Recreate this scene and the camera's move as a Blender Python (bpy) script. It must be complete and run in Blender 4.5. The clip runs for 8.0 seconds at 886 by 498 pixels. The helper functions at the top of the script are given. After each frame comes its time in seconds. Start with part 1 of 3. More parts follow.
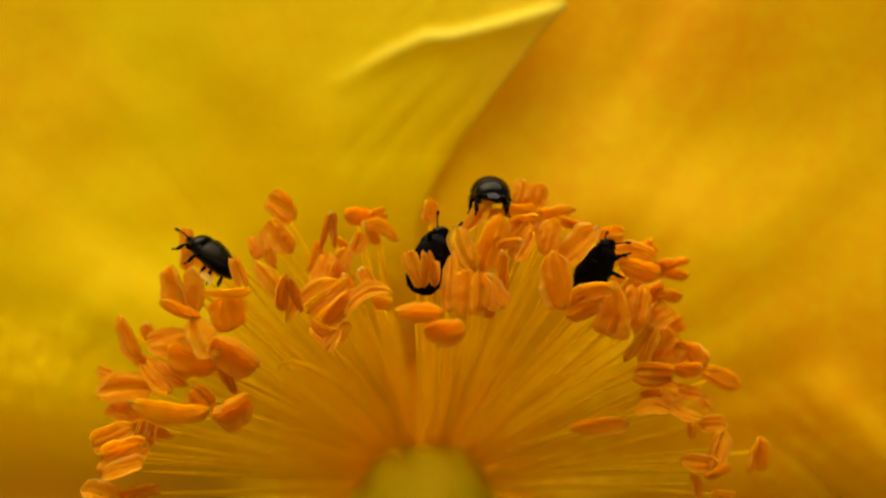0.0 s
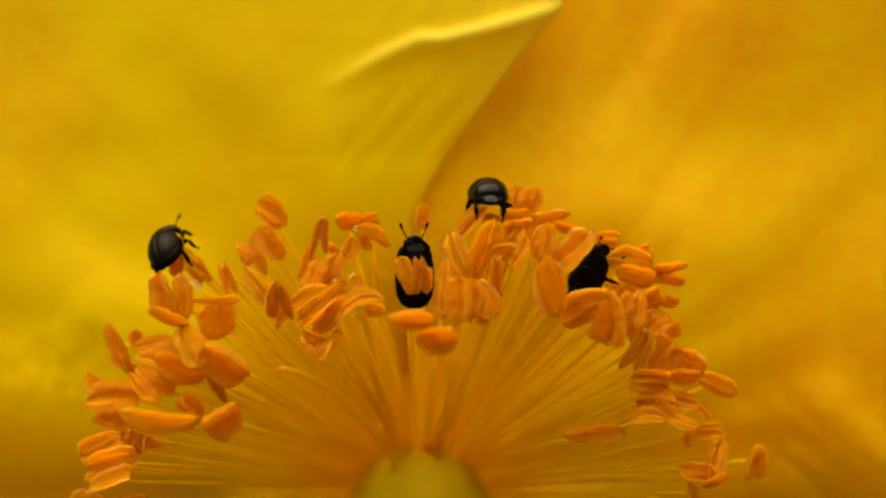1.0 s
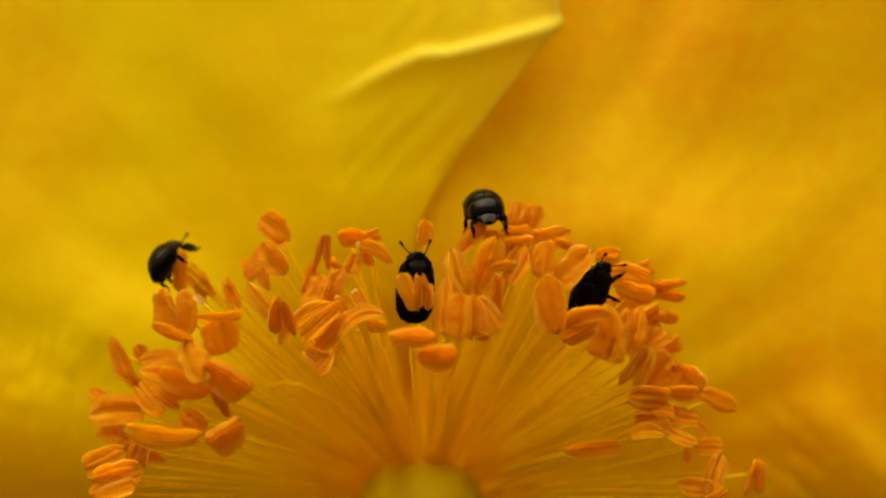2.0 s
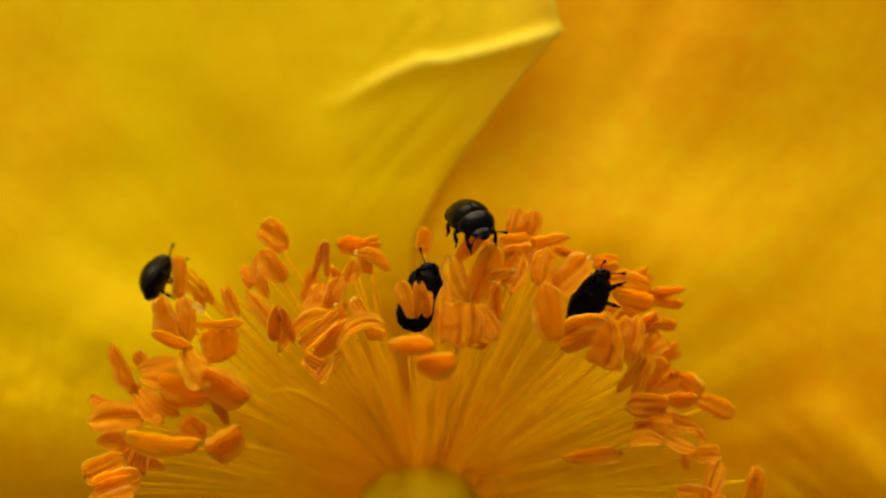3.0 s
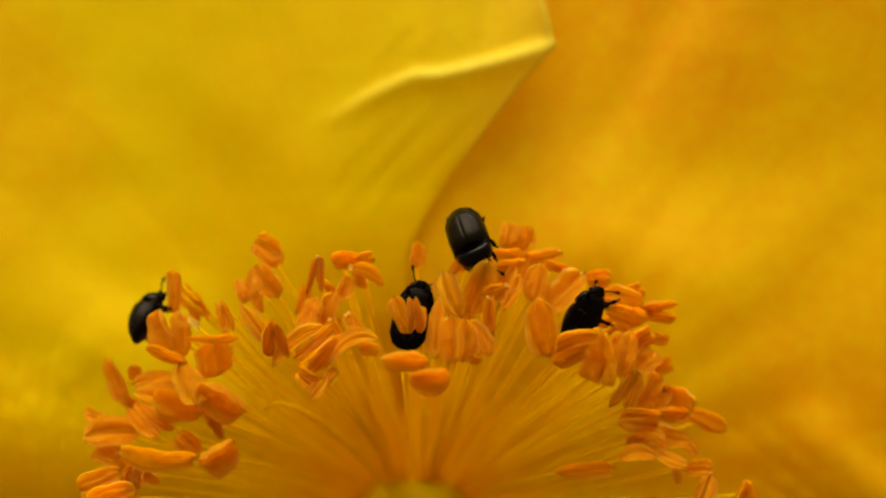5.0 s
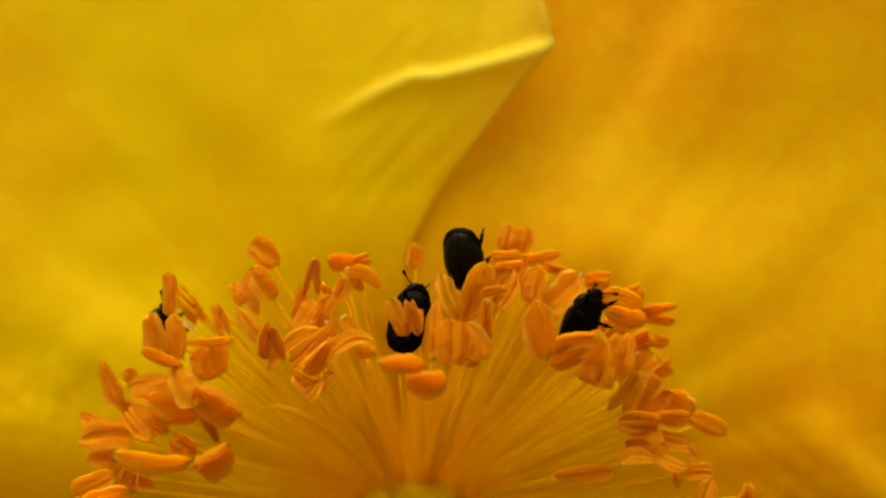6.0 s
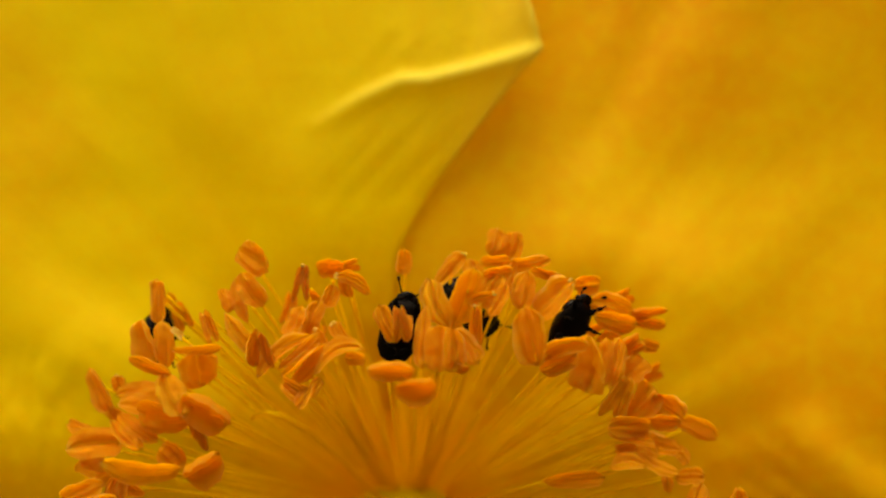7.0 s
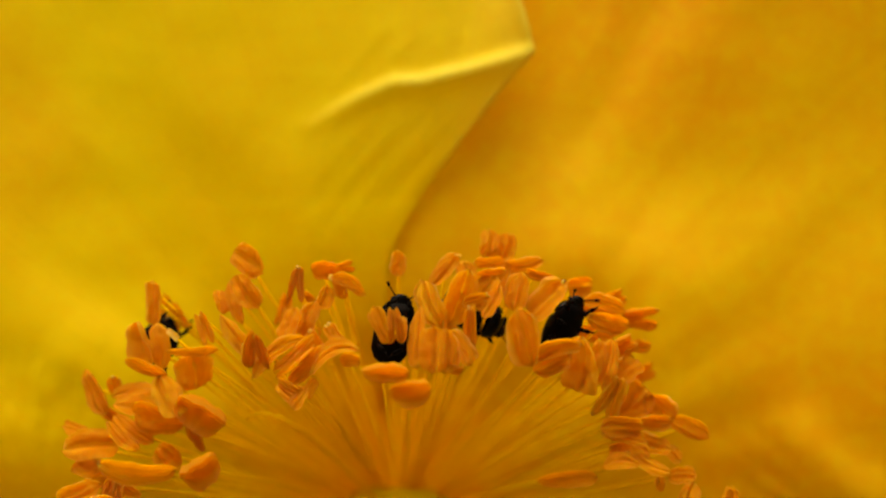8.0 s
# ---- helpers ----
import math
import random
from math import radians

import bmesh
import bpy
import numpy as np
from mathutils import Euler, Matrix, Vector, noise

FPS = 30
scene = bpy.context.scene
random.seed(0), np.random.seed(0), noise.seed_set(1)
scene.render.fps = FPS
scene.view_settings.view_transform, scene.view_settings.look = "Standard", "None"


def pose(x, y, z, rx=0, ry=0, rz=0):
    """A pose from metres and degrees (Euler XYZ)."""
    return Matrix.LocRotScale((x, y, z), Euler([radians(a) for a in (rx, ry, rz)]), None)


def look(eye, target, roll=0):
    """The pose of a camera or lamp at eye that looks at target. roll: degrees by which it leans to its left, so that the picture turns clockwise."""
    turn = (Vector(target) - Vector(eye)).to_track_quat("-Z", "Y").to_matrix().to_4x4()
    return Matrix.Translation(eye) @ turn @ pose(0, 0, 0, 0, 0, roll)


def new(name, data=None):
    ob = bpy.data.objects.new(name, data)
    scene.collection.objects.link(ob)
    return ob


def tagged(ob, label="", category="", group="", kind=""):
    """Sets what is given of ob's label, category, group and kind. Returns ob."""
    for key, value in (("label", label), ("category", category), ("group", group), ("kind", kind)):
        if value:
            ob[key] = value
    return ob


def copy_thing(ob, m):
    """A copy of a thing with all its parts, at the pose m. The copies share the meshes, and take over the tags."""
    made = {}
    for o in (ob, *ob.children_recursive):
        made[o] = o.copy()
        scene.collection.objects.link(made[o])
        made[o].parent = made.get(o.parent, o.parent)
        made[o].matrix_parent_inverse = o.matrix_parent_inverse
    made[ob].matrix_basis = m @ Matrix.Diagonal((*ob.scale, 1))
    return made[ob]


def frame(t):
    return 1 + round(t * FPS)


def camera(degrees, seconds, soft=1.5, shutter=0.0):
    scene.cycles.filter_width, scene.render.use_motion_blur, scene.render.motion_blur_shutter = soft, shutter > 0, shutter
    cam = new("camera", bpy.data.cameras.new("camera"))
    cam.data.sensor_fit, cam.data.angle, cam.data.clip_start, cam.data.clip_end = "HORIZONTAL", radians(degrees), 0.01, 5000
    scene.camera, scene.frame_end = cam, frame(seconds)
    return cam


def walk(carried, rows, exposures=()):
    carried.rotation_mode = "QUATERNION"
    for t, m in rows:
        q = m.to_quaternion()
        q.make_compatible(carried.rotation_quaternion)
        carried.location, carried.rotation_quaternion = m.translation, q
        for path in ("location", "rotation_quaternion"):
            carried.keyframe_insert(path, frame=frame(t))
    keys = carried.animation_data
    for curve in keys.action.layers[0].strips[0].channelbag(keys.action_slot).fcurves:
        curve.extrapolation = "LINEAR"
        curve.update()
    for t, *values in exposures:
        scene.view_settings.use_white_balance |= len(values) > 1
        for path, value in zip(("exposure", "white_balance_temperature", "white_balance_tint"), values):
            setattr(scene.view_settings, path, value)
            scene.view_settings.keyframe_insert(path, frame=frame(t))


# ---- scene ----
MM, EYE = 0.001, 0.35      # everything below is given in millimetres; EYE is the first camera's height over the ground
cam = camera(34.0, 8.0, soft=2.3)
cam.data.dof.use_dof, cam.data.dof.focus_distance, cam.data.dof.aperture_fstop = True, 0.0513, 30.0
ROWS = [
    (0, 0.000, 0.000, 0.000, 0.000, 0.000, 0.000),
    (0.5, 0.286, 0.407, 0.267, 0.251, -0.118, 0.032),
    (1, 0.284, 0.801, 0.370, 0.028, -0.185, 0.121),
    (1.5, 0.453, 0.449, 0.825, 0.341, -0.218, -0.030),
    (3, 0.549, 0.268, 1.425, 0.329, -0.402, 0.002),
    (3.5, 0.112, -0.113, 1.909, -0.081, -0.424, -0.217),
    (4, 0.587, -0.026, 1.689, 0.207, -0.271, -0.071),
    (4.5, 0.440, -0.145, 1.911, -0.005, -0.432, -0.096),
    (6, 0.900, 0.405, 2.028, 0.357, -0.386, -0.003),
    (6.5, 0.785, 0.430, 2.045, 0.081, -0.512, 0.190),
    (7, 0.916, 0.628, 2.445, -0.060, -0.632, 0.297),
    (7.5, 0.862, 0.473, 2.298, -0.381, -0.622, 0.499),
    (8, 0.692, 0.244, 2.686, -0.550, -0.825, 0.379),
]
walk(cam, [(t, pose(x * MM, (y - 50) * MM, EYE + z * MM, 90 + pitch, roll, yaw)) for t, x, y, z, yaw, pitch, roll in ROWS],
     exposures=((0.0, 0.60, 6900, 10), (8.0, 0.60, 6900, 10)))

# ---- light: a bright, thinly clouded sky ----
world = bpy.data.worlds.new("sky")
world.use_nodes = True
scene.world = world
sky = world.node_tree.nodes.new("ShaderNodeTexSky")
sky.sky_type, sky.sun_disc, sky.sun_elevation, sky.sun_rotation = "NISHITA", False, radians(72), radians(220)
sky.dust_density, sky.ozone_density, sky.air_density = 6.0, 0.0, 0.6
world.node_tree.links.new(sky.outputs["Color"], world.node_tree.nodes["Background"].inputs["Color"])
world.node_tree.nodes["Background"].inputs["Strength"].default_value = 0.11
sun = new("sun", bpy.data.lights.new("sun", "SUN"))
sun.data.energy, sun.data.angle, sun.data.color = 3.2, radians(75), (1.0, 0.95, 0.87)
sun.matrix_world = look((-0.08, -0.14, EYE + 1.0), (0, 0, EYE))


# ---- materials ----
class Nodes:
    """A material with shorthand for its nodes."""

    def __init__(self, name):
        self.mat = bpy.data.materials.new(name)
        self.mat.use_nodes = True
        self.tree = self.mat.node_tree
        self.bsdf = self.tree.nodes["Principled BSDF"]
        self.out = self.tree.nodes["Material Output"]

    def add(self, kind, **inputs):
        n = self.tree.nodes.new("ShaderNode" + kind)
        for key, value in inputs.items():
            self.put(n, key.replace("_", " "), value)
        return n

    def put(self, n, key, value):
        if isinstance(value, bpy.types.NodeSocket):
            self.tree.links.new(value, n.inputs[key])
        else:
            n.inputs[key].default_value = value

    def noise(self, coord, scale, detail=3.0, rough=0.55):
        return self.add("TexNoise", Vector=coord, Scale=scale, Detail=detail, Roughness=rough).outputs["Fac"]

    def span(self, value, lo, hi, a=0.0, b=1.0):
        n = self.add("MapRange", Value=value)
        for i, v in ((1, lo), (2, hi), (3, a), (4, b)):
            n.inputs[i].default_value = v
        return n.outputs[0]

    def mix(self, fac, a, b):
        n = self.tree.nodes.new("ShaderNodeMix")
        n.data_type = "RGBA"
        for i, v in ((0, fac), (6, a), (7, b)):
            if isinstance(v, bpy.types.NodeSocket):
                self.tree.links.new(v, n.inputs[i])
            else:
                n.inputs[i].default_value = v if i == 0 else (*v, 1)
        return n.outputs[2]

    def bump(self, height, distance, strength=1.0):
        n = self.add("Bump", Height=height, Strength=strength, Distance=distance)
        self.put(self.bsdf, "Normal", n.outputs[0])
        return n.outputs[0]

    def soft_inside(self, weight, radius, reach):
        """Light spreads below the surface, by reach metres."""
        self.put(self.bsdf, "Subsurface Weight", weight)
        self.bsdf.inputs["Subsurface Radius"].default_value = radius
        self.put(self.bsdf, "Subsurface Scale", reach)

    def stretched(self, coord, x, y, z):
        n = self.add("Mapping", Vector=coord)
        n.inputs["Scale"].default_value = (x, y, z)
        return n.outputs[0]

    def glow_through(self, colour, share, normal=None):
        """Lets a share of the light pass through the thin tissue."""
        thin = self.add("BsdfTranslucent", Color=colour)
        if normal is not None:
            self.put(thin, "Normal", normal)
        m = self.add("MixShader", Fac=share)
        self.tree.links.new(self.bsdf.outputs[0], m.inputs[1])
        self.tree.links.new(thin.outputs[0], m.inputs[2])
        self.tree.links.new(m.outputs[0], self.out.inputs["Surface"])


def petal_material(name, light, deep, stain=None):
    n = Nodes(name)
    co = n.add("TexCoord")
    uv, ob = co.outputs["UV"], co.outputs["Object"]
    vein = n.noise(n.stretched(uv, 60, 1.6, 1), 1.0, 4)          # fine veins that run out from the base
    broad = n.noise(n.stretched(uv, 9, 1.2, 1), 1.0, 2)          # broad soft streaks
    blotch = n.noise(ob, 110, 2, 0.5)                            # centimetre-wide clouds of deeper colour
    mottle = n.noise(ob, 1500, 4, 0.6)                           # the papery cell texture
    depth = n.add("Math")
    depth.operation = "ADD"
    n.put(depth, 0, n.span(blotch, 0.38, 0.66, 0, 0.62))
    n.put(depth, 1, n.span(broad, 0.35, 0.7, 0, 0.34))
    col = n.mix(depth.outputs[0], light, deep)
    if stain:                                                    # an orange flush, with a ragged border
        far = n.add("VectorMath")
        far.operation = "DISTANCE"
        n.put(far, 0, ob)
        far.inputs[1].default_value = stain[:3]
        ragged = n.add("Math", **{})
        ragged.operation = "MULTIPLY_ADD"
        n.put(ragged, 0, n.noise(ob, 260, 3))
        ragged.inputs[1].default_value = stain[3]
        n.put(ragged, 2, far.outputs["Value"])
        col = n.mix(n.span(ragged.outputs[0], 0.5 * stain[3], 1.6 * stain[3], stain[4], 0.0), col, (0.90, 0.40, 0.001))
    apart = n.add("SeparateXYZ", Vector=uv).outputs["Y"]         # the cup's shade is put into the claw as deeper amber
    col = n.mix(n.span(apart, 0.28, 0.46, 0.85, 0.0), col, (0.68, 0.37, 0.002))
    # the heart's orange glow, painted on the innermost claw
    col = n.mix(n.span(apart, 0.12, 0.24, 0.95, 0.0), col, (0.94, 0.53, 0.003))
    col = n.mix(n.span(vein, 0.4, 0.75, 0, 0.10), col, (0.80, 0.40, 0.001))
    col = n.mix(n.span(mottle, 0.40, 0.66, 0, 0.30), col, (0.95, 0.80, 0.006))
    margin = n.add("UVMap")                                      # pale rims, and the lip's lit band painted as colour
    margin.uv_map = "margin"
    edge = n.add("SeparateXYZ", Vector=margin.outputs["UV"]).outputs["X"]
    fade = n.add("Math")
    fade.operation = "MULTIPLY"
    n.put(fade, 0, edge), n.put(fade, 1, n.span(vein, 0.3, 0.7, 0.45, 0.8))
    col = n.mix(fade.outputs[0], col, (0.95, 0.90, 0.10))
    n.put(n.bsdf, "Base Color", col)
    n.put(n.bsdf, "Roughness", n.span(mottle, 0.3, 0.7, 0.5, 0.7))
    n.bsdf.inputs["Specular IOR Level"].default_value = 0.14
    h = n.add("Math")
    h.operation = "MULTIPLY_ADD"
    n.put(h, 0, vein), n.put(h, 2, mottle)
    h.inputs[1].default_value = 0.5
    normal = n.bump(h.outputs[0], 0.00007, 0.55)
    n.glow_through(n.mix(0.22, col, (0.95, 0.58, 0.001)), 0.48, normal)
    return n.mat


def anther_material(name, pale, deep, dust, rim, lining):
    n = Nodes(name)
    co = n.add("TexCoord")
    ob = co.outputs["Object"]
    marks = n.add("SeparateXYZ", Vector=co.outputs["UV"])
    rnd = n.add("ObjectInfo").outputs["Random"]
    grain = n.noise(ob, 26000, 3, 0.65)                          # pollen grains
    worn = n.noise(ob, 3200, 3)
    col = n.mix(n.span(worn, 0.3, 0.7), pale, deep)
    col = n.mix(n.span(rnd, 0, 1, 0, 0.45), col, deep)
    streak = n.noise(n.stretched(ob, 1.0, 7.0, 7.0), 1300, 3)    # lengthwise streaks
    col = n.mix(n.span(streak, 0.42, 0.66, 0, 0.25), col, lining)
    col = n.mix(n.span(grain, 0.52, 0.75, 0, 0.4), col, dust)
    # the seam takes a deeper colour, the rims a paler one
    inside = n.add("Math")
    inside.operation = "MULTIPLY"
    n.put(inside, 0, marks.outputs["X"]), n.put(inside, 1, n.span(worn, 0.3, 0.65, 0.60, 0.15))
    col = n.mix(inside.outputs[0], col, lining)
    rim_tone = n.add("Math")
    rim_tone.operation = "MULTIPLY"
    n.put(rim_tone, 0, marks.outputs["Y"]), n.put(rim_tone, 1, n.span(worn, 0.35, 0.7, 0.05, 0.55))
    col = n.mix(rim_tone.outputs[0], col, rim)
    n.put(n.bsdf, "Base Color", col)
    n.put(n.bsdf, "Roughness", n.span(grain, 0.3, 0.7, 0.36, 0.6))
    n.bsdf.inputs["Specular IOR Level"].default_value = 0.14
    h = n.add("Math")
    h.operation = "MULTIPLY_ADD"
    n.put(h, 0, worn), n.put(h, 2, grain)
    h.inputs[1].default_value = 2.5
    n.bump(h.outputs[0], 0.00010, 0.8)
    n.soft_inside(0.6, (1.0, 0.7, 0.1), 0.0004)
    n.glow_through(n.mix(0.5, col, (0.97, 0.56, 0.004)), 0.62)
    return n.mat


def filament_material():
    n = Nodes("filament_tissue")
    co = n.add("TexCoord")
    ob = co.outputs["Object"]
    rnd = n.add("ObjectInfo").outputs["Random"]
    streak = n.noise(ob, 1800, 3)
    out = n.add("VectorMath")                                    # orange at the root, the heart's glow painted in; duller along the thread
    out.operation = "DISTANCE"
    n.put(out, 0, ob)
    out.inputs[1].default_value = (0.0, 0.004, -0.001)
    col = n.mix(n.span(streak, 0.3, 0.7), (0.82, 0.51, 0.003), (0.75, 0.43, 0.002))
    col = n.mix(n.span(rnd, 0, 1, 0, 0.4), col, (0.89, 0.58, 0.004))
    col = n.mix(n.span(out.outputs["Value"], 0.0025, 0.0075, 0.9, 0.0), col, (0.95, 0.56, 0.003))
    n.put(n.bsdf, "Base Color", col)
    n.bsdf.inputs["Roughness"].default_value = 0.5
    n.bump(streak, 0.00003, 0.4)
    n.bsdf.inputs["Specular IOR Level"].default_value = 0.05
    n.soft_inside(0.8, (1.0, 0.9, 0.3), 0.0008)
    n.glow_through(n.mix(0.3, col, (0.92, 0.53, 0.003)), 0.6)
    return n.mat


def ovary_material():
    n = Nodes("ovary_skin")
    ob = n.add("TexCoord").outputs["Object"]
    n.put(n.bsdf, "Base Color", n.mix(n.noise(ob, 900, 3), (0.50, 0.35, 0.002), (0.56, 0.38, 0.003)))
    n.bsdf.inputs["Roughness"].default_value = 0.5
    n.bsdf.inputs["Specular IOR Level"].default_value = 0.03
    n.bump(n.noise(ob, 5000, 3), 0.00005, 0.5)
    n.soft_inside(0.9, (1.0, 0.8, 0.1), 0.0015)
    return n.mat


def shell_material(name, low, high, rough, shine=0.15):
    n = Nodes(name)
    ob = n.add("TexCoord").outputs["Object"]
    pit = n.add("TexVoronoi", Vector=ob, Scale=16000.0).outputs["Distance"]
    smear = n.noise(ob, 2200, 3)
    n.put(n.bsdf, "Base Color", n.mix(smear, low, high))
    n.put(n.bsdf, "Roughness", n.span(smear, 0.3, 0.7, rough - 0.06, rough + 0.1))
    n.bsdf.inputs["Specular IOR Level"].default_value = shine
    n.bsdf.inputs["Specular Tint"].default_value = (1.0, 0.84, 0.58, 1)
    n.bump(n.span(pit, 0.0, 0.5), 0.000005, 0.2)
    return n.mat


def plain_material(name, low, high, scale, rough):
    n = Nodes(name)
    ob = n.add("TexCoord").outputs["Object"]
    n.put(n.bsdf, "Base Color", n.mix(n.noise(ob, scale, 5), low, high))
    n.bsdf.inputs["Roughness"].default_value = rough
    return n.mat


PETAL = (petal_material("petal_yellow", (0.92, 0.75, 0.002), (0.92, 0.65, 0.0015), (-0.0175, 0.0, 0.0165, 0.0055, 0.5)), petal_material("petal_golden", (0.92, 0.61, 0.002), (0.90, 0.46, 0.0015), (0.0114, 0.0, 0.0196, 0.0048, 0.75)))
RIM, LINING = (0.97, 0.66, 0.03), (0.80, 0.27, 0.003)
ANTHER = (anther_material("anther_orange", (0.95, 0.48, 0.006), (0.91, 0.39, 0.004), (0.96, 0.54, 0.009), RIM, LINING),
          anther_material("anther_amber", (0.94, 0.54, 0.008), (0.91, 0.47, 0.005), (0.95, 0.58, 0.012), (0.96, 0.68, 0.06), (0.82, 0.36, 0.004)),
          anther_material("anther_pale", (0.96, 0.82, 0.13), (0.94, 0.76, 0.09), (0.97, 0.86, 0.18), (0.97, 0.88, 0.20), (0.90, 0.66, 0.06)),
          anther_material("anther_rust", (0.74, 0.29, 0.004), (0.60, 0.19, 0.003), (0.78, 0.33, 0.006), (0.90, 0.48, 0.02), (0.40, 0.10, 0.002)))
POLLEN = anther_material("pollen_pale", (0.97, 0.84, 0.15), (0.96, 0.76, 0.09), (0.98, 0.88, 0.20), (0.97, 0.86, 0.18), (0.94, 0.72, 0.08))
FILAMENT = filament_material()
OVARY = ovary_material()
SHELL = shell_material("beetle_shell", (0.0006, 0.0006, 0.0005), (0.0018, 0.0014, 0.0009), 0.13, 0.11)
WING = shell_material("beetle_wing_case", (0.0035, 0.0026, 0.0006), (0.007, 0.005, 0.001), 0.22, 0.06)
LIMB = shell_material("beetle_limb", (0.0018, 0.0012, 0.0008), (0.004, 0.0024, 0.0014), 0.4, 0.03)
EYE_SKIN = shell_material("beetle_eye", (0.004, 0.003, 0.002), (0.006, 0.005, 0.004), 0.2, 0.05)
STALK = plain_material("stalk_skin", (0.09, 0.16, 0.03), (0.14, 0.22, 0.05), 400, 0.5)
BOUNCE_BROWN = plain_material("bounce_ground", (0.05, 0.045, 0.016), (0.09, 0.07, 0.028), 30, 0.8)


# ---- mesh helpers ----
def mesh_object(name, bm, material, smooth=True):
    bmesh.ops.recalc_face_normals(bm, faces=bm.faces)
    me = bpy.data.meshes.new(name)
    for f in bm.faces:
        f.smooth = smooth
    bm.to_mesh(me)
    bm.free()
    me.materials.append(material)
    return new(name, me)


def part(name, bm, material, parent, label="", at=None):
    ob = mesh_object(name, bm, material)
    ob.parent = parent
    if at is not None:
        ob.matrix_basis = at
    return tagged(ob, label)


def loft(bm, rings, closed=True):
    """Skins a row of equal rings of points; both ends are capped when the rings are closed."""
    vs = [[bm.verts.new(p) for p in ring] for ring in rings]
    n = len(vs[0])
    for a, b in zip(vs, vs[1:]):
        for i in range(n if closed else n - 1):
            j = (i + 1) % n
            bm.faces.new((a[i], a[j], b[j], b[i]))
    if closed:
        bm.faces.new(vs[0][::-1])
        bm.faces.new(vs[-1])
    return vs


def tube(bm, points, radii, sides=8):
    """A round tube along points with a radius at each."""
    pts = [Vector(p) for p in points]
    rings, side = [], None
    for i, p in enumerate(pts):
        d = (pts[min(i + 1, len(pts) - 1)] - pts[max(i - 1, 0)]).normalized()
        if side is None:
            side = d.orthogonal().normalized()
        side = (side - d * side.dot(d)).normalized()
        up = d.cross(side)
        rings.append([p + (side * math.cos(a) + up * math.sin(a)) * radii[i] for a in (2 * math.pi * k / sides for k in range(sides))])
    loft(bm, rings)


def ball(bm, centre, rx, ry, rz, rings=9, sides=14):
    c = Vector(centre)
    out = []
    for i in range(rings):
        t = math.pi * (0.04 + 0.92 * i / (rings - 1))
        out.append([c + Vector((rx * math.sin(t) * math.cos(a), ry * math.cos(t), rz * math.sin(t) * math.sin(a)))
                    for a in (2 * math.pi * k / sides for k in range(sides))])
    loft(bm, out)


def spot(x, y, z):
    """A place in the world from millimetres: x right, y ahead of the focal plane, z above the first camera."""
    return Vector((x * MM, y * MM, EYE + z * MM))


# ---- ground and the flower's stalk ----
# unseen ground, its brown added to bounce warm light
bm = bmesh.new()
bmesh.ops.create_grid(bm, x_segments=40, y_segments=40, size=600)
for v in bm.verts:
    v.co.z = 0.0
tagged(mesh_object("ground", bm, BOUNCE_BROWN), "unseen brown ground that bounces warm light up to the flower", "ground", kind="structure")

BASE = Vector((-0.8, 10.0, -10.0))          # the flower's heart
flower = tagged(new("poppy_flower"), "yellow poppy flower, wide open, with orange stamens", "flower")
flower.location = spot(*BASE)


def bowl(r):
    """How far the open cup lies behind the flower's heart at r mm from it."""
    return 0.3 + 0.8 * (1 - math.exp(-r / 5.0)) - 0.0015 * r * r + 3.8 * math.exp(-((r / 6.8) ** 2))


def petal(label, low, high, reach, back, wave, seed, edge=None, rims=None, shape=None, margin=None, hue=0, nu=110, nv=90):
    """One petal between the bearings low and high (degrees) round the heart, reach mm long. edge: where its low side runs, as (radii, bearings);
    rims: how far its rim reaches, as (bearings, radii)."""
    bm = bmesh.new()
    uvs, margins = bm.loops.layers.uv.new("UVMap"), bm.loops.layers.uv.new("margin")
    grid, where, pale = [], {}, {}
    for j in range(nv + 1):
        v = j / nv
        row = []
        for i in range(nu + 1):
            u = i / nu
            rim = reach * (1 - 0.22 * abs(2 * u - 1) ** 3.5 + 0.025 * math.sin(9 * u + seed) + 0.02 * math.sin(23 * u + 2 * seed))
            if rims:
                rim = float(np.interp(low + (high - low) * u, rims[0], rims[1])) * (1 + 0.01 * math.sin(23 * u + seed))
            r = 0.6 + (rim - 0.6) * v
            lo = low if edge is None else float(np.interp(r, edge[0], edge[1]))
            a = radians(lo + (high - lo) * u)
            x, z = r * math.cos(a), r * math.sin(a)
            f = noise.noise((3.2 * a + seed, r * 0.05, seed)) * wave * min(r / 9, 1.6)
            f += noise.noise((11 * a + seed, r * 0.10, 3.1 + seed)) * wave * 0.07 * min(r / 9, 1.6)
            f += noise.noise((x * 0.35, z * 0.35, seed * 1.7)) * 0.10
            y = bowl(r) + back + f
            if shape:
                y += shape(x, z, r)
            p = bm.verts.new((x * MM, y * MM, z * MM))
            where[p] = (a, r / 30)
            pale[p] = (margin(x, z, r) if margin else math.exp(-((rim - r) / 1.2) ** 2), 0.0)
            row.append(p)
        grid.append(row)
    for a, b in zip(grid, grid[1:]):
        for i in range(nu):
            bm.faces.new((a[i], a[i + 1], b[i + 1], b[i]))
    for f in bm.faces:
        for loop in f.loops:
            loop[uvs].uv = where[loop.vert]
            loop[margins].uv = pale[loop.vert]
    bm.normal_update()
    ob = part("petal", bm, PETAL[hue], flower, label)
    thick = ob.modifiers.new("thickness", "SOLIDIFY")
    thick.thickness, thick.offset = 0.00005, 0.0
    return ob


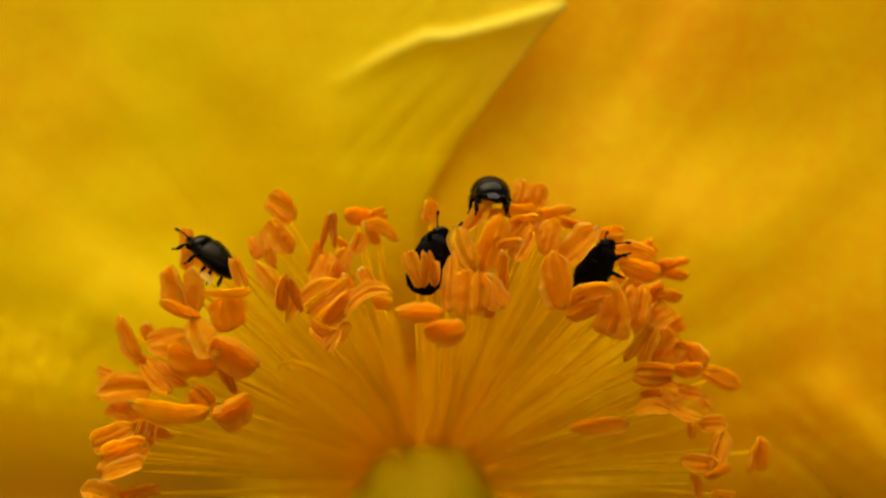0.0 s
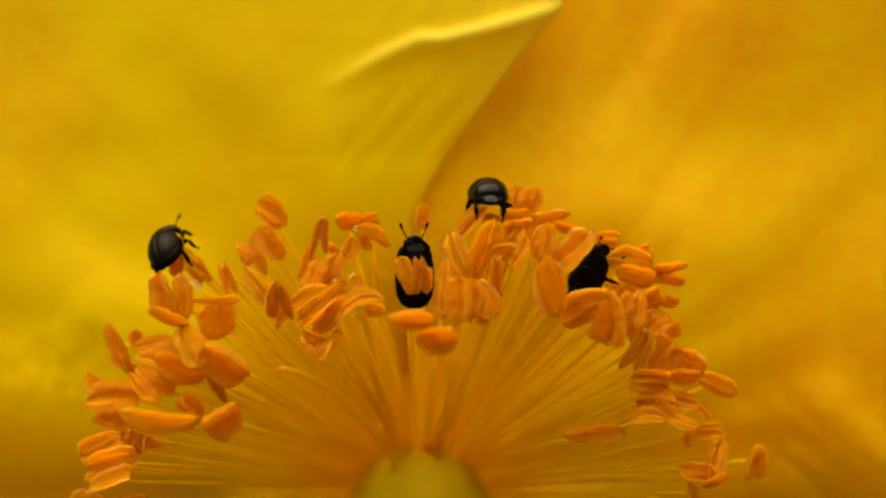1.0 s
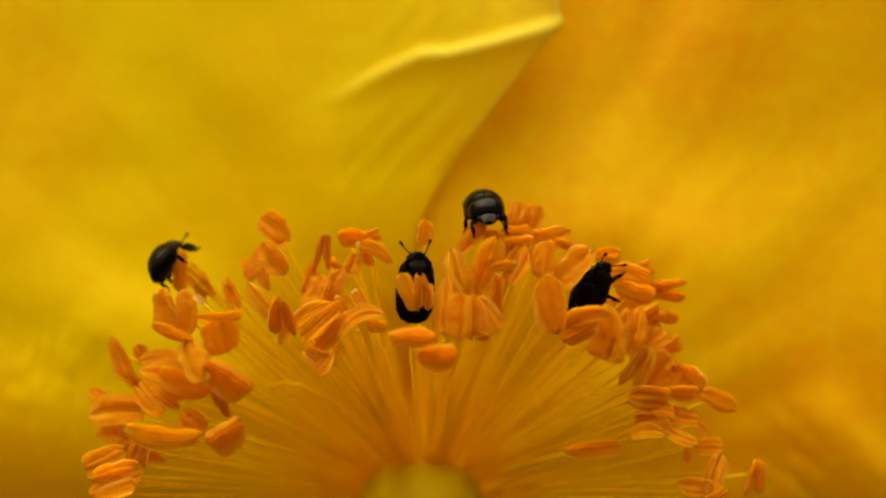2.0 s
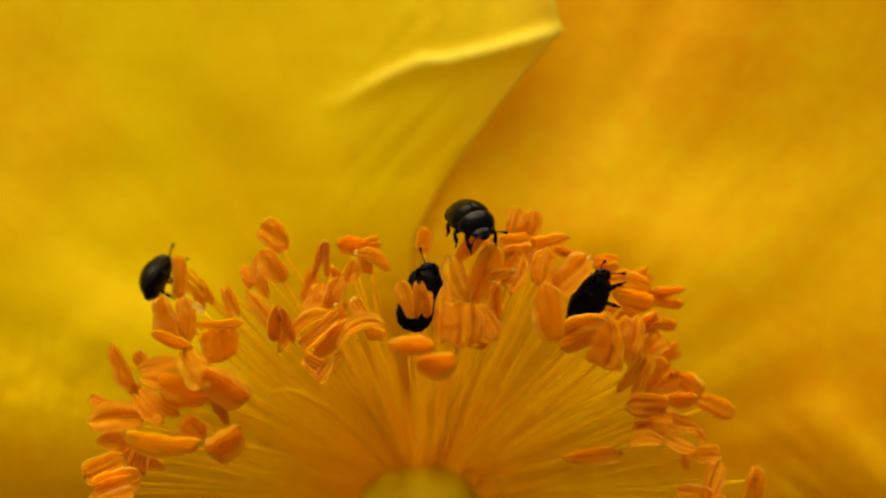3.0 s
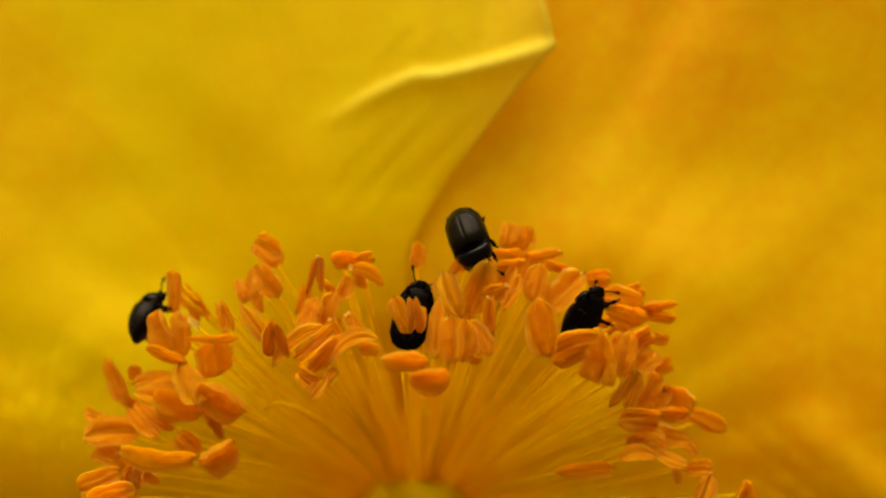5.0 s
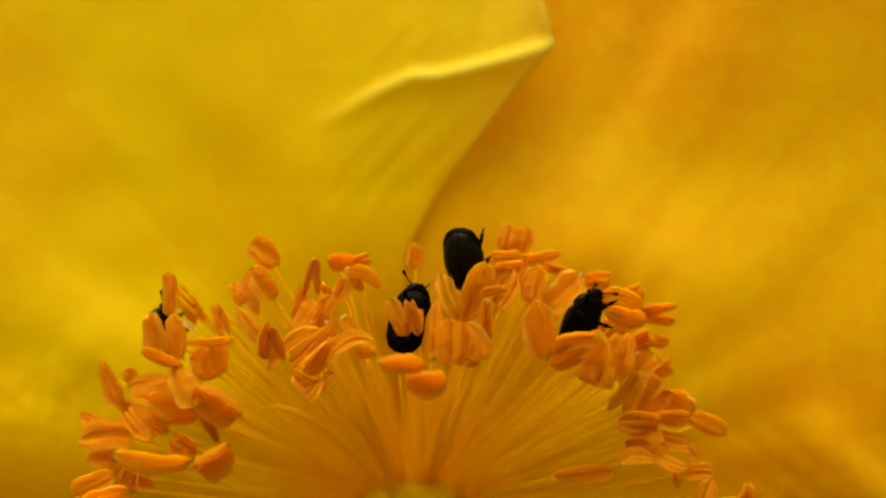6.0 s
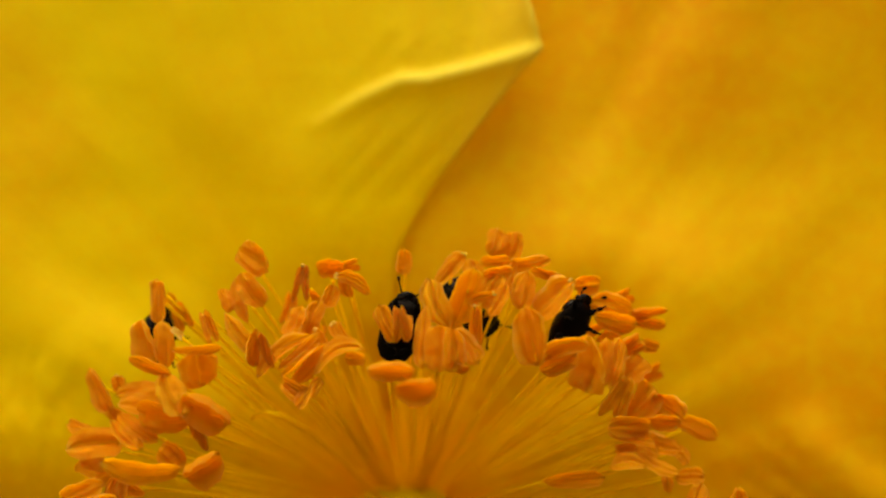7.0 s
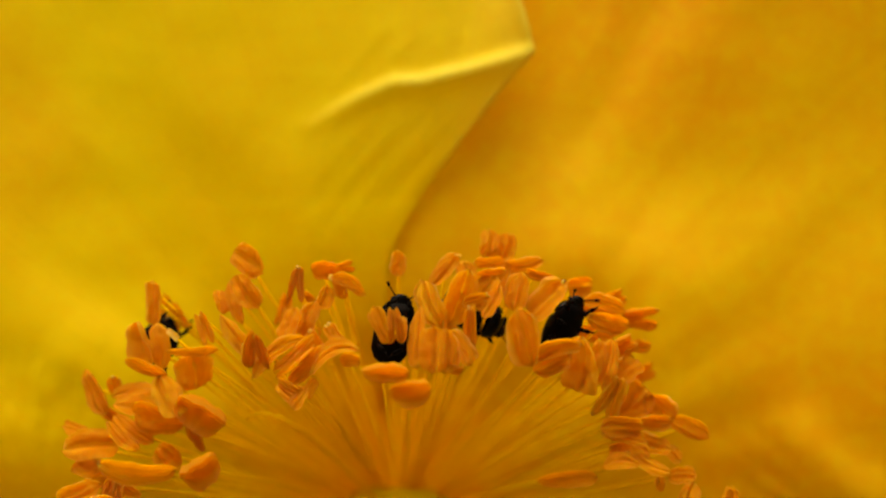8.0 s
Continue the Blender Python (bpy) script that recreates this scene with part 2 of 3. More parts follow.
def sag(x, z, amount, top=8.0):
    """The low sides of the cup fall away backwards."""
    t = min(max((abs(x) - 6.0) / 6.0, 0.0), 1.0)
    return amount * 0.055 * max(0.0, top - z) ** 2 * t * t * (3 - 2 * t)


def frill(x, z):
    """The crumpled side of the cup: a wavy ridge and some puckers."""
    t = min(max((-x - 9.5) / 4.0, 0.0), 1.0)
    ridge = z - 6.9 - 0.8 * math.sin(0.9 * x) - 0.25 * (x + 14)
    y = -0.12 * math.exp(-(ridge / 1.2) ** 2)
    low = min(max((9.0 - z) / 3.0, 0.0), 1.0)
    y -= low * (0.07 * noise.noise((x * 0.8, z * 0.5, 3.3)) + 0.08 * noise.noise((x * 2.0, z * 1.2, 8.3)))
    return y * t


def lip_line(x):
    """The height of the front petal's turned-over lip at x."""
    return float(np.interp(x, (-3.4, -1.57, 0.02, 1.17, 2.99, 4.36, 5.84), (16.9, 17.9, 18.56, 18.56, 18.97, 19.33, 19.79)))


def lip_highlight(x, z, r):
    """Painted highlight of the front petal: paler along its lip and along its side above the lip."""
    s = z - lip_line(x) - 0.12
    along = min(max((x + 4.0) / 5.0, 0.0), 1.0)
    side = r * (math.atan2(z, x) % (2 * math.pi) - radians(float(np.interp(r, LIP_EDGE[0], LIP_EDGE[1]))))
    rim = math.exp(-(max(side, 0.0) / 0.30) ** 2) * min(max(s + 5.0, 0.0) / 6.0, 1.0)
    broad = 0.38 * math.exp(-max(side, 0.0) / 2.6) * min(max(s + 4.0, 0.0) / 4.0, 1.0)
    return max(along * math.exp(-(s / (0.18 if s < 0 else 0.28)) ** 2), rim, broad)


def folded(x, z, r):
    """The lip of the front petal: the petal swells forward up to a line, hollow below, and turns back over it towards the light."""
    s = z - lip_line(x)
    w = min(max((x + 5.5) / 6.0, 0.0), 1.0)
    w = w * w * (3 - 2 * w)
    lip = min(max((x + 5.0) / 6.0, 0.0), 1.0)
    lip = lip * lip * (3 - 2 * lip)
    swell = math.exp(-(s / 4.2) ** 2) if s < 0 else math.exp(-(s / 5.0) ** 2)
    y = -0.64 * w * swell - 0.76
    y -= lip * 0.34 * math.exp(-((s - 0.04) / (0.55 if s < 0.04 else 0.32)) ** 2)
    side = r * (math.atan2(z, x) % (2 * math.pi) - radians(float(np.interp(r, LIP_EDGE[0], LIP_EDGE[1]))))
    y += math.exp(-max(side, 0.0) / 9.0) * (0.60 * min(max((19.0 - z) / 5.0, 0.0), 1.0) + 0.18 * min(max((13.5 - z) / 3.0, 0.0), 1.0))          # its side edge lies down on its neighbour
    y -= 0.28 * math.exp(-(max(side, 0.0) / 0.35) ** 2) * min(max((s - 0.1) / 0.8, 0.0), 1.0)          # above the lip its rim curls forward
    pleat = noise.noise((1.3 * side + 0.25 * z, 0.22 * z, 2.2)) + 0.5 * noise.noise((3.1 * side, 0.3 * z, 5.2))
    y += 0.06 * w * pleat * math.exp(-((s + 2.8) / 2.2) ** 2)          # faint pleats in the hollow below the lip
    y += 0.10 * w * pleat * min(max((s - 0.6) / 1.2, 0.0), 1.0) * math.exp(-max(side, 0.0) / 6.0)          # and above it towards the rim
    y += 1.6 * math.exp(-((r / 4.5) ** 2))          # at the heart it tucks in behind the others
    return y + sag(x, z, 3.0, 5.0) * (x < 0) + frill(x, z)


def rippled(x, z, r):
    """Soft folds in the side petal: one raised pleat towards the rim, finer ones below it."""
    across = (x - 16.6) * 0.66 + (z - 3.7) * 0.75
    rise = min(max((x - 14.0) / 3.5, 0), 1) ** 2
    y = -0.62 * math.exp(-(across / (1.5 if across < 0 else 1.2)) ** 2) * rise + 0.30 * math.exp(-((across + 2.5) / 0.4) ** 2) * rise
    y += 0.11 * math.sin(7.0 * across + 0.6 * math.sin(x)) * min(max(-across, 0), 1) * min(max((r - 12) / 4, 0), 1) * min(max((8 - z) / 3, 0), 1)
    y -= 0.10 * math.exp(-((x - 3.0) / 3.4) ** 2 - ((z - 14.3) / 6.0) ** 2)          # it swells up behind its neighbour
    y -= 1.1 * math.exp(-((x - 9.5) / 3.8) ** 2 - ((z - 11.0) / 3.0) ** 2)
    crease = (x - 11.3) * 0.89 - (z - 22.4) * 0.455          # a shallow crease that runs up to the rim
    y += 0.28 * math.exp(-(crease / 1.1) ** 2) * min(max((z - 14.5) / 3.0, 0.0), 1.0)
    return y + sag(x, z, 2.2, 3.4)


LIP_EDGE = ((0, 11.4, 15.7, 17.5, 19.26, 20.6, 22.5, 26, 32, 36), (96, 91, 81.5, 78.2, 75.6, 73.6, 76.6, 82, 88, 92))
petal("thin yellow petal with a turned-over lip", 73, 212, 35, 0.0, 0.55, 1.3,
      edge=LIP_EDGE, shape=folded, margin=lip_highlight, nu=220, nv=280)
petal("orange-yellow petal partly behind its neighbour", -5, 99, 36, 0.35, 0.7, 4.1, edge=((0, 10, 13, 15.5, 20, 36), (-9, -9, -9, -8, -9, -12)),
      rims=((-4, 4, 60, 66, 73, 78, 81, 86, 91, 99), (29, 34, 36, 36, 36, 30, 23.0, 16.5, 13.0, 9.0)), hue=1, shape=rippled)
# deeper hue paints the low cup's shade; unseen upper sides block light from behind
petal("yellow petal with a crumpled rim", 156, 250, 30, 2.0, 0.6, 7.7, hue=1, shape=lambda x, z, r: sag(x, z, 3.0, 5.0) + frill(x, z))
petal("yellow petal with soft folds", -74, 22, 30, 2.7, 0.7, 2.6, hue=1, shape=lambda x, z, r: sag(x, z, 2.2, 3.4))
petal("yellow petal below the stamens", 232, 300, 27, 2.4, 1.0, 9.4, hue=1)

# the seed vessel in the middle
bm = bmesh.new()
rings = []
for i in range(15):
    t = i / 14
    rad = 3.6 * math.sin(math.pi * (0.12 + 0.80 * t)) ** 0.8
    rings.append([((rad * (1 + 0.035 * math.cos(6 * a)) * math.cos(a)) * MM, (5.8 - 4.6 * t) * MM, (rad * (1 + 0.035 * math.cos(6 * a)) * math.sin(a) - 2.12) * MM)
                  for a in (2 * math.pi * k / 36 for k in range(36))])
loft(bm, rings)
part("ovary", bm, OVARY, flower, "rounded green seed vessel")

bm = bmesh.new()
tube(bm, [(0, 6.5 * MM, -1 * MM), (0, 9.5 * MM, -2 * MM), (0, 15 * MM, -8 * MM), (0.002, 0.022, -0.03), (0.004, 0.026, -0.12), (0.0, 0.028, -0.24), (0.0, 0.03, -EYE - BASE.z * MM)],
     [0.0012, 0.0013, 0.0012, 0.0011, 0.0012, 0.0014, 0.0016], 12)
part("stalk", bm, STALK, flower, "green stalk")


# ---- stamens ----
def anther_mesh(length, width, split, bend, tip, seed, flare=None, cup=None):
    """A burst pollen sac: one flat blade with a seam, or two thecae that came apart, with raised rims.
    tip: a pale crumb of pollen at its end."""
    bm = bmesh.new()
    uvs = bm.loops.layers.uv.new("UVMap")          # x: inside the seam, y: on a rim
    where = {}
    L, W = length * MM * 1.08, width * MM * 1.10
    rnd = random.Random(seed)
    hook = rnd.uniform(-0.07, 0.07) + bend
    forked = split >= 0.3 or (flare is None and rnd.random() < 0.2)          # the thecae have come apart, or are one blade with a seam
    for side in (-1, 1) if forked else (0,):
        skew, curl = rnd.uniform(-0.08, 0.08), rnd.uniform(-0.10, 0.20)
        taper = rnd.uniform(-0.12, 0.12) if flare is None else 0.6 * flare
        ends, twist = (rnd.choice((2.1, 3.0, 4.5, 8.0)), rnd.choice((2.2, 3.5, 5.0, 8.0))) if flare is None else (3.2, 4.2), rnd.uniform(-0.35, 0.35) * (0.5 if forked else 1.0)
        stand = rnd.uniform(0.06, 0.34) if cup is None else cup          # how far the outer rims stand up
        seam, notch = rnd.uniform(0.05, 0.26), rnd.uniform(0.0, 0.08)
        lie, wide = rnd.uniform(-0.3, 0.3), rnd.uniform(0.15, 0.32)          # where the seam runs and how wide it gapes
        fold = rnd.uniform(0.01, 0.045)                    # fine lengthwise folds of the dried blade
        off, breadth = (0.0, 1.0) if not forked else (side * 0.25, 0.52)
        away = side * (0.16 * split + rnd.uniform(-0.02, 0.05))
        slide, stretch = (rnd.uniform(-0.05, 0.05) * L, rnd.uniform(0.90, 1.02)) if forked else (0.0, 1.0)
        thick = 0.10 if forked else 0.085
        rows, front, back = 19, 20, 6
        grid = []
        for i in range(rows):
            s = 2 * i / (rows - 1) - 1
            r = max(1 - abs(s) ** ends[s > 0], 0.0) ** 0.6 * 0.90 + 0.10
            half = W * 0.5 * breadth * r * (1 + taper * s) * (1 + 0.15 * noise.noise((2.4 * s, seed, 1.7 + side)) + 0.06 * noise.noise((7.0 * s, seed, 4.7 + side)))
            ring = []
            for k in range(front + back):
                on_front = k < front
                c = 2 * k / (front - 1) - 1 if on_front else 1 - 2 * (k - front + 1) / (back + 1)
                mid = math.exp(-((c - lie) / wide) ** 2)
                edge = abs(c) ** 6
                z = thick * max(1 - abs(c) ** 2.4, 0.0) * r * (1 if on_front else -1)
                if on_front:
                    z += (stand * edge - seam * mid) * r * breadth + fold * math.sin(9 * c + 1.5 * s + seed) * r
                z += 0.09 * noise.noise((2.2 * s - seed, 1.2 * c, 0.3 + side))
                y = half * c
                w = twist * s + side * 0.25
                y, z = y * math.cos(w) - z * W * math.sin(w), y * math.sin(w) + z * W * math.cos(w)
                x = L * 0.5 * s * stretch + slide - math.copysign(notch * L * abs(s) ** 5 * math.exp(-(c / 0.28) ** 2), s)
                x += L * 0.10 * abs(s) * noise.noise((seed, 1.8 * c, 2 * s + side))
                y += W * (off * (0.85 + 0.15 * s) + away * (s + 0.7)) - L * hook * (1 - s * s) + W * skew * s
                p = bm.verts.new((x, y, z - curl * L * s * s * 0.5))
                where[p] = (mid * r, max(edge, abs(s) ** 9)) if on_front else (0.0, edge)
                ring.append(p)
            grid.append(ring)
        n = front + back
        for a, b in zip(grid, grid[1:]):
            for k in range(n):
                bm.faces.new((a[k], a[(k + 1) % n], b[(k + 1) % n], b[k]))
            for k in (0, front - 1):
                bm.edges.get((a[k], b[k])).smooth = False          # thin margins
        bm.faces.new(grid[0][::-1])
        bm.faces.new(grid[-1])
    for f in bm.faces:
        for loop in f.loops:
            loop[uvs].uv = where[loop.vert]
    if tip:
        mark = len(bm.faces)
        for k in range(3):
            ball(bm, (-L * rnd.uniform(0.44, 0.5), W * rnd.uniform(-0.18, 0.18), W * rnd.uniform(0.0, 0.14)), min(W, 0.6 * MM) * rnd.uniform(0.09, 0.16), min(W, 0.6 * MM) * rnd.uniform(0.08, 0.14), min(W, 0.6 * MM) * 0.11, 6, 8)
        bm.faces.ensure_lookup_table()
        for f in bm.faces[mark:]:
            f.material_index = 1
    return bm


count, sacs = 0, []


def stamen(x, y, z, turn, length, width, lean=0, spin=0, split=0.0, bend=0.0, tone=0, tip=0, flare=None, cup=None):
    """One stamen: its anther's middle in mm, the anther's bearing, length and width, its lean towards the back and its spin round its own length."""
    global count
    count += 1
    rnd = random.Random(count)
    a, l = radians(turn), radians(lean)
    along = Vector((math.cos(a) * math.cos(l), math.sin(l), math.sin(a) * math.cos(l)))
    face = Vector((0, -1, 0))
    face = (face - along * face.dot(along)).normalized()
    m = Matrix((along, face.cross(along), face)).transposed().to_4x4() @ Matrix.Rotation(radians(spin), 4, "X")
    centre = Vector((x, y, z)) - BASE
    m.translation = centre * MM
    # the filament rises from the ring round the ovary and curves out and forward
    b = math.atan2(centre.z, centre.x) + rnd.uniform(-0.10, 0.10)
    ring = rnd.uniform(1.7, 2.5)
    root = Vector((ring * math.cos(b), rnd.uniform(3.4, 4.6), ring * math.sin(b) - 0.8))
    end = centre + Vector((0, 0.16 * width, 0)) - along * length * 0.1
    mid = root.lerp(end, 0.5) + Vector((rnd.uniform(-0.35, 0.35), 0.5 + rnd.uniform(-0.5, 0.6), rnd.uniform(-0.2, 0.35)))
    pts, radii = [], []
    for i in range(15):
        t = i / 14
        p = root * (1 - t) ** 2 + mid * 2 * t * (1 - t) + end * t * t
        pts.append(p * MM)
        radii.append((0.030 + 0.028 * min(1.0, 2.2 * t) + 0.006 * math.sin(7 * t + count)) * MM)
    bm = bmesh.new()
    tube(bm, pts, radii, 8)
    sacs.append((end, along))
    thread = part("stamen", bm, FILAMENT, flower, "slender yellow filament")
    sac = part("anther", anther_mesh(length, width, split, bend, tip, count, flare, cup), ANTHER[tone], thread,
               ("split orange pollen sac", "amber pollen sac", "pale cream pollen sac", "dark rust-brown pollen sac")[tone], m)
    sac.data.materials.append(POLLEN)
    return sac


stamen(-9.45, 3.60, -0.02, -92, 1.5, 0.58, 4, 22)
stamen(-9.53, 2.20, -1.38, -81, 1.55, 1.02, 11, 40, flare=0.0)
stamen(-9.29, 1.20, -2.15, -22, 1.44, 0.60, 9, 38)
stamen(-8.41, 1.60, -1.03, -38, 0.56, 0.26, -17, -3, tone=2)
stamen(-7.54, 0.60, -1.52, 0, 1.62, 0.34, 16, 13)
stamen(-7.56, 1.00, -2.29, -94, 1.25, 1.35, 14, -35, flare=-0.24)
stamen(-7.40, 2.00, -0.82, -71, 1.14, 0.53, -1, -23)
stamen(-8.95, 1.90, -1.46, -84, 1.51, 0.69, 2, 7)
stamen(-8.47, 1.00, -3.16, -61, 1.53, 0.97, -18, -25, tone=1, flare=0.0)
stamen(-11.69, 4.00, -3.29, -64, 1.65, 0.77, -8, 37)
stamen(-11.13, 4.40, -3.09, -80, 0.59, 0.52, 10, -31, tip=1)
stamen(-10.09, 3.00, -3.20, 7, 1.44, 0.66, 11, -33, flare=0.0)
stamen(-9.92, 2.40, -3.70, -13, 1.41, 0.75, 4, -34, flare=0.0)
stamen(-8.98, 1.60, -4.00, -8, 1.79, 1.28, -18, 33, flare=0.0)
stamen(-10.09, 2.00, -4.52, -40, 1.54, 1.09, -10, -26)
stamen(-7.29, 0.90, -3.63, -37, 1.81, 1.11, 17, 34, flare=0.0, cup=0.4)
# this sac lies in shade, which its rust tone puts into the colour
stamen(-7.59, 1.60, -4.61, -64, 1.13, 0.59, -8, 42, tone=3)
stamen(-8.47, 1.00, -5.27, -42, 0.96, 0.87, 1, 16)
stamen(-7.39, 0.50, -5.56, 31, 1.45, 1.06, -11, 40, flare=0.0, cup=0.4)
stamen(-9.44, 0.00, -5.52, -6, 2.45, 0.9, 7, 30, tone=1, flare=0.0, cup=0.15)
stamen(-11.51, 2.40, -5.09, -0, 1.81, 1.05, 14, -18, flare=0.0)
stamen(-12.47, 4.00, -4.69, -23, 0.92, 0.57, -5, -30)
stamen(-11.69, 2.60, -5.84, -30, 0.88, 0.85, -13, -39)
stamen(-10.50, 1.60, -6.46, -100, 0.85, 0.75, -7, 9, split=0.4, tone=3)
stamen(-10.02, 1.90, -6.60, -15, 0.84, 0.44, -18, 16)
stamen(-11.77, 1.60, -6.66, 31, 1.56, 0.83, -6, -17)
stamen(-11.22, 1.10, -7.16, 8, 1.68, 0.97, 11, -2)
stamen(-11.33, 0.70, -7.38, 20, 1.65, 0.72, -7, -2)
stamen(-11.11, 0.30, -7.67, 17, 1.35, 0.57, 7, -40)
stamen(-11.98, 1.00, -8.67, -15, 1.44, 0.83, 17, -43)
stamen(-10.70, 1.40, -8.66, 11, 1.45, 0.59, 9, 31)
stamen(-5.89, 3.00, 1.51, -33, 1.29, 0.95, -17, 10, flare=0.0)
stamen(-5.90, 2.50, 0.45, -56, 1.33, 0.82, -5, 7, flare=0.0)
stamen(-6.95, 3.50, 0.04, -75, 0.86, 0.63, -18, -41)
stamen(-6.30, 3.00, 0.08, -82, 1.49, 0.62, -11, 41)
stamen(-6.21, 2.00, -1.18, -51, 1.97, 0.69, -11, 23, tone=1)
stamen(-5.39, 1.00, -1.57, -86, 1.3, 0.85, 15, 15, tone=3, split=0.3)
stamen(-4.09, 2.50, 0.68, -97, 1.2, 0.5, -6, -13, tip=1, tone=3, split=0.35)
stamen(-3.10, 3.00, 1.24, 8, 0.92, 0.70, 1, 25)
stamen(-2.23, 2.30, 0.65, -24, 1.36, 0.53, -14, 22, bend=-0.12, tip=1)
stamen(-2.51, 2.60, 0.56, -71, 0.82, 0.45, 11, 32)
stamen(-2.52, 3.30, 1.31, 5, 1.00, 0.46, -17, 40)
stamen(-3.13, 2.60, 0.21, -100, 0.82, 0.57, -15, -14)
stamen(-3.67, 2.90, 0.21, -61, 0.52, 0.41, 4, 38)
stamen(-4.27, 2.40, -0.72, -111, 1.14, 1.02, -6, 38, flare=0.0)
stamen(-3.66, 2.20, -0.64, -113, 1.44, 0.61, 2, -17)
stamen(-4.52, 1.00, -1.81, 37, 2.26, 0.56, -7, -29, bend=-0.12)
stamen(-4.02, 0.80, -1.78, 43, 1.86, 0.59, -15, -32)
stamen(-3.62, 0.90, -2.13, 52, 1.71, 0.71, 7, 45)
stamen(-2.57, 0.30, -1.94, 26, 1.83, 0.67, -12, -41, bend=-0.3)
stamen(-2.10, 0.90, -1.91, -4, 0.67, 0.44, 18, 3)
stamen(-2.67, 1.50, -1.06, -54, 0.89, 0.52, -3, -24, tip=1)
stamen(-3.36, 1.50, -1.21, -60, 0.69, 0.52, 3, 29, tip=1)
stamen(-4.18, 0.50, -2.89, -32, 0.93, 0.63, -2, -7)
stamen(-3.81, 0.40, -3.17, -120, 0.82, 0.47, -16, 37)
stamen(-3.45, 0.60, -2.90, -123, 0.69, 0.36, -17, -1)
stamen(-0.49, 4.00, 1.40, -97, 0.85, 0.55, 2, 5, flare=0.0)
stamen(-0.97, 1.00, -0.72, -66, 1.32, 0.58, 8, 18)
stamen(-0.53, 0.50, -0.75, -90, 1.2, 0.55, 5, 0, split=0.3, tone=3)
stamen(-0.32, 1.00, -0.84, -82, 0.90, 0.40, -14, -6)
stamen(0.29, 1.00, -1.17, -94, 1.96, 0.68, -13, 31)
stamen(0.78, 1.50, 0.02, -65, 1.61, 0.84, -7, -4, tone=1, flare=0.0)
stamen(1.23, 2.50, 1.17, -135, 1.48, 0.70, 18, 32, tip=1)
stamen(1.75, 1.60, 0.22, -111, 1.99, 0.93, 17, -4, flare=0.0)
stamen(0.78, 0.30, -1.51, -96, 1.50, 0.86, -0, 21)
stamen(1.22, 0.00, -1.54, -88, 1.41, 0.70, -1, -19)
stamen(1.69, 0.40, -1.49, -61, 1.30, 0.63, -3, -32)
stamen(1.55, 0.20, -2.14, -23, 0.55, 0.39, -4, 44)
stamen(2.15, 1.00, -0.82, -87, 1.50, 0.52, 17, 11, tip=1)
stamen(2.31, 1.40, 0.14, -159, 0.90, 0.40, -0, -15, tip=1)
stamen(2.89, 4.40, 2.12, -95, 1.01, 0.76, -15, -20)
stamen(3.59, 4.60, 1.92, -108, 1.05, 0.85, 10, 33)
stamen(2.87, 2.50, 1.43, 2, 0.99, 0.41, -5, 26)
stamen(2.88, 2.00, 1.06, 8, 1.00, 0.53, 10, 18)
stamen(2.75, 1.80, 0.35, -109, 1.23, 0.81, 6, 23)
stamen(3.82, 1.60, 0.44, -97, 1.26, 0.80, -5, 18)
stamen(4.15, 3.50, 1.34, 13, 1.34, 0.54, -8, -1)
stamen(4.66, 3.00, 0.99, -16, 1.07, 0.41, 10, 17)
stamen(2.89, 1.30, 0.05, -117, 1.20, 0.60, -7, 40)
stamen(3.91, 0.10, -1.11, -76, 1.94, 1.02, 5, 12, flare=0.05, cup=0.5)
stamen(5.08, 0.30, -1.63, 16, 1.76, 0.55, -18, 4, bend=-0.1, cup=0.4)
stamen(4.94, 0.60, -2.07, 28, 1.34, 0.71, -9, 15)
stamen(4.92, 1.50, 0.10, -136, 1.62, 1.00, -1, 29, tip=1, flare=0.0, cup=0.4)
stamen(6.26, 4.00, 0.59, 13, 0.91, 0.76, 5, 27)
stamen(6.98, 2.90, -0.25, -11, 1.58, 0.88, -5, 13, flare=0.0)
stamen(7.57, 3.90, 0.07, 25, 0.75, 0.74, 9, 30)
stamen(8.46, 4.20, -0.76, -2, 1.44, 0.85, -5, 31, split=0.3)
stamen(7.17, 2.40, -0.78, -11, 1.50, 0.72, 13, 17, flare=0.0)
stamen(6.01, 1.00, -2.13, -98, 1.85, 1.36, 17, 41)
stamen(6.72, 1.20, -2.18, -99, 1.70, 1.08, 1, 3)
stamen(7.52, 2.00, -1.68, 33, 1.23, 0.77, -12, 30)
stamen(7.63, 1.80, -2.41, 36, 1.11, 0.81, 16, -2)
stamen(8.57, 4.00, -1.71, -15, 0.66, 0.50, 7, 20)
stamen(7.07, 1.50, -3.35, -115, 1.53, 0.90, 8, -30, tone=1)
stamen(8.01, 2.50, -3.69, 40, 1.36, 1.01, 10, 7)
stamen(9.01, 2.60, -3.88, -44, 1.31, 0.82, 6, -7, flare=0.0)
stamen(8.77, 2.20, -4.34, -4, 1.23, 0.62, 4, 25)
stamen(7.46, 1.40, -4.35, 3, 1.45, 0.76, 5, 20)
stamen(7.58, 1.60, -4.83, -8, 1.51, 0.47, -17, -31)
stamen(10.35, 4.00, -4.84, -27, 1.39, 0.70, -2, 14)
stamen(7.46, 2.00, -5.22, 10, 0.84, 0.53, -10, 17)
stamen(8.16, 2.00, -5.35, -15, 0.78, 0.72, 5, -41)
stamen(7.41, 1.20, -5.73, -0, 1.24, 0.64, -1, -25, bend=-0.2)
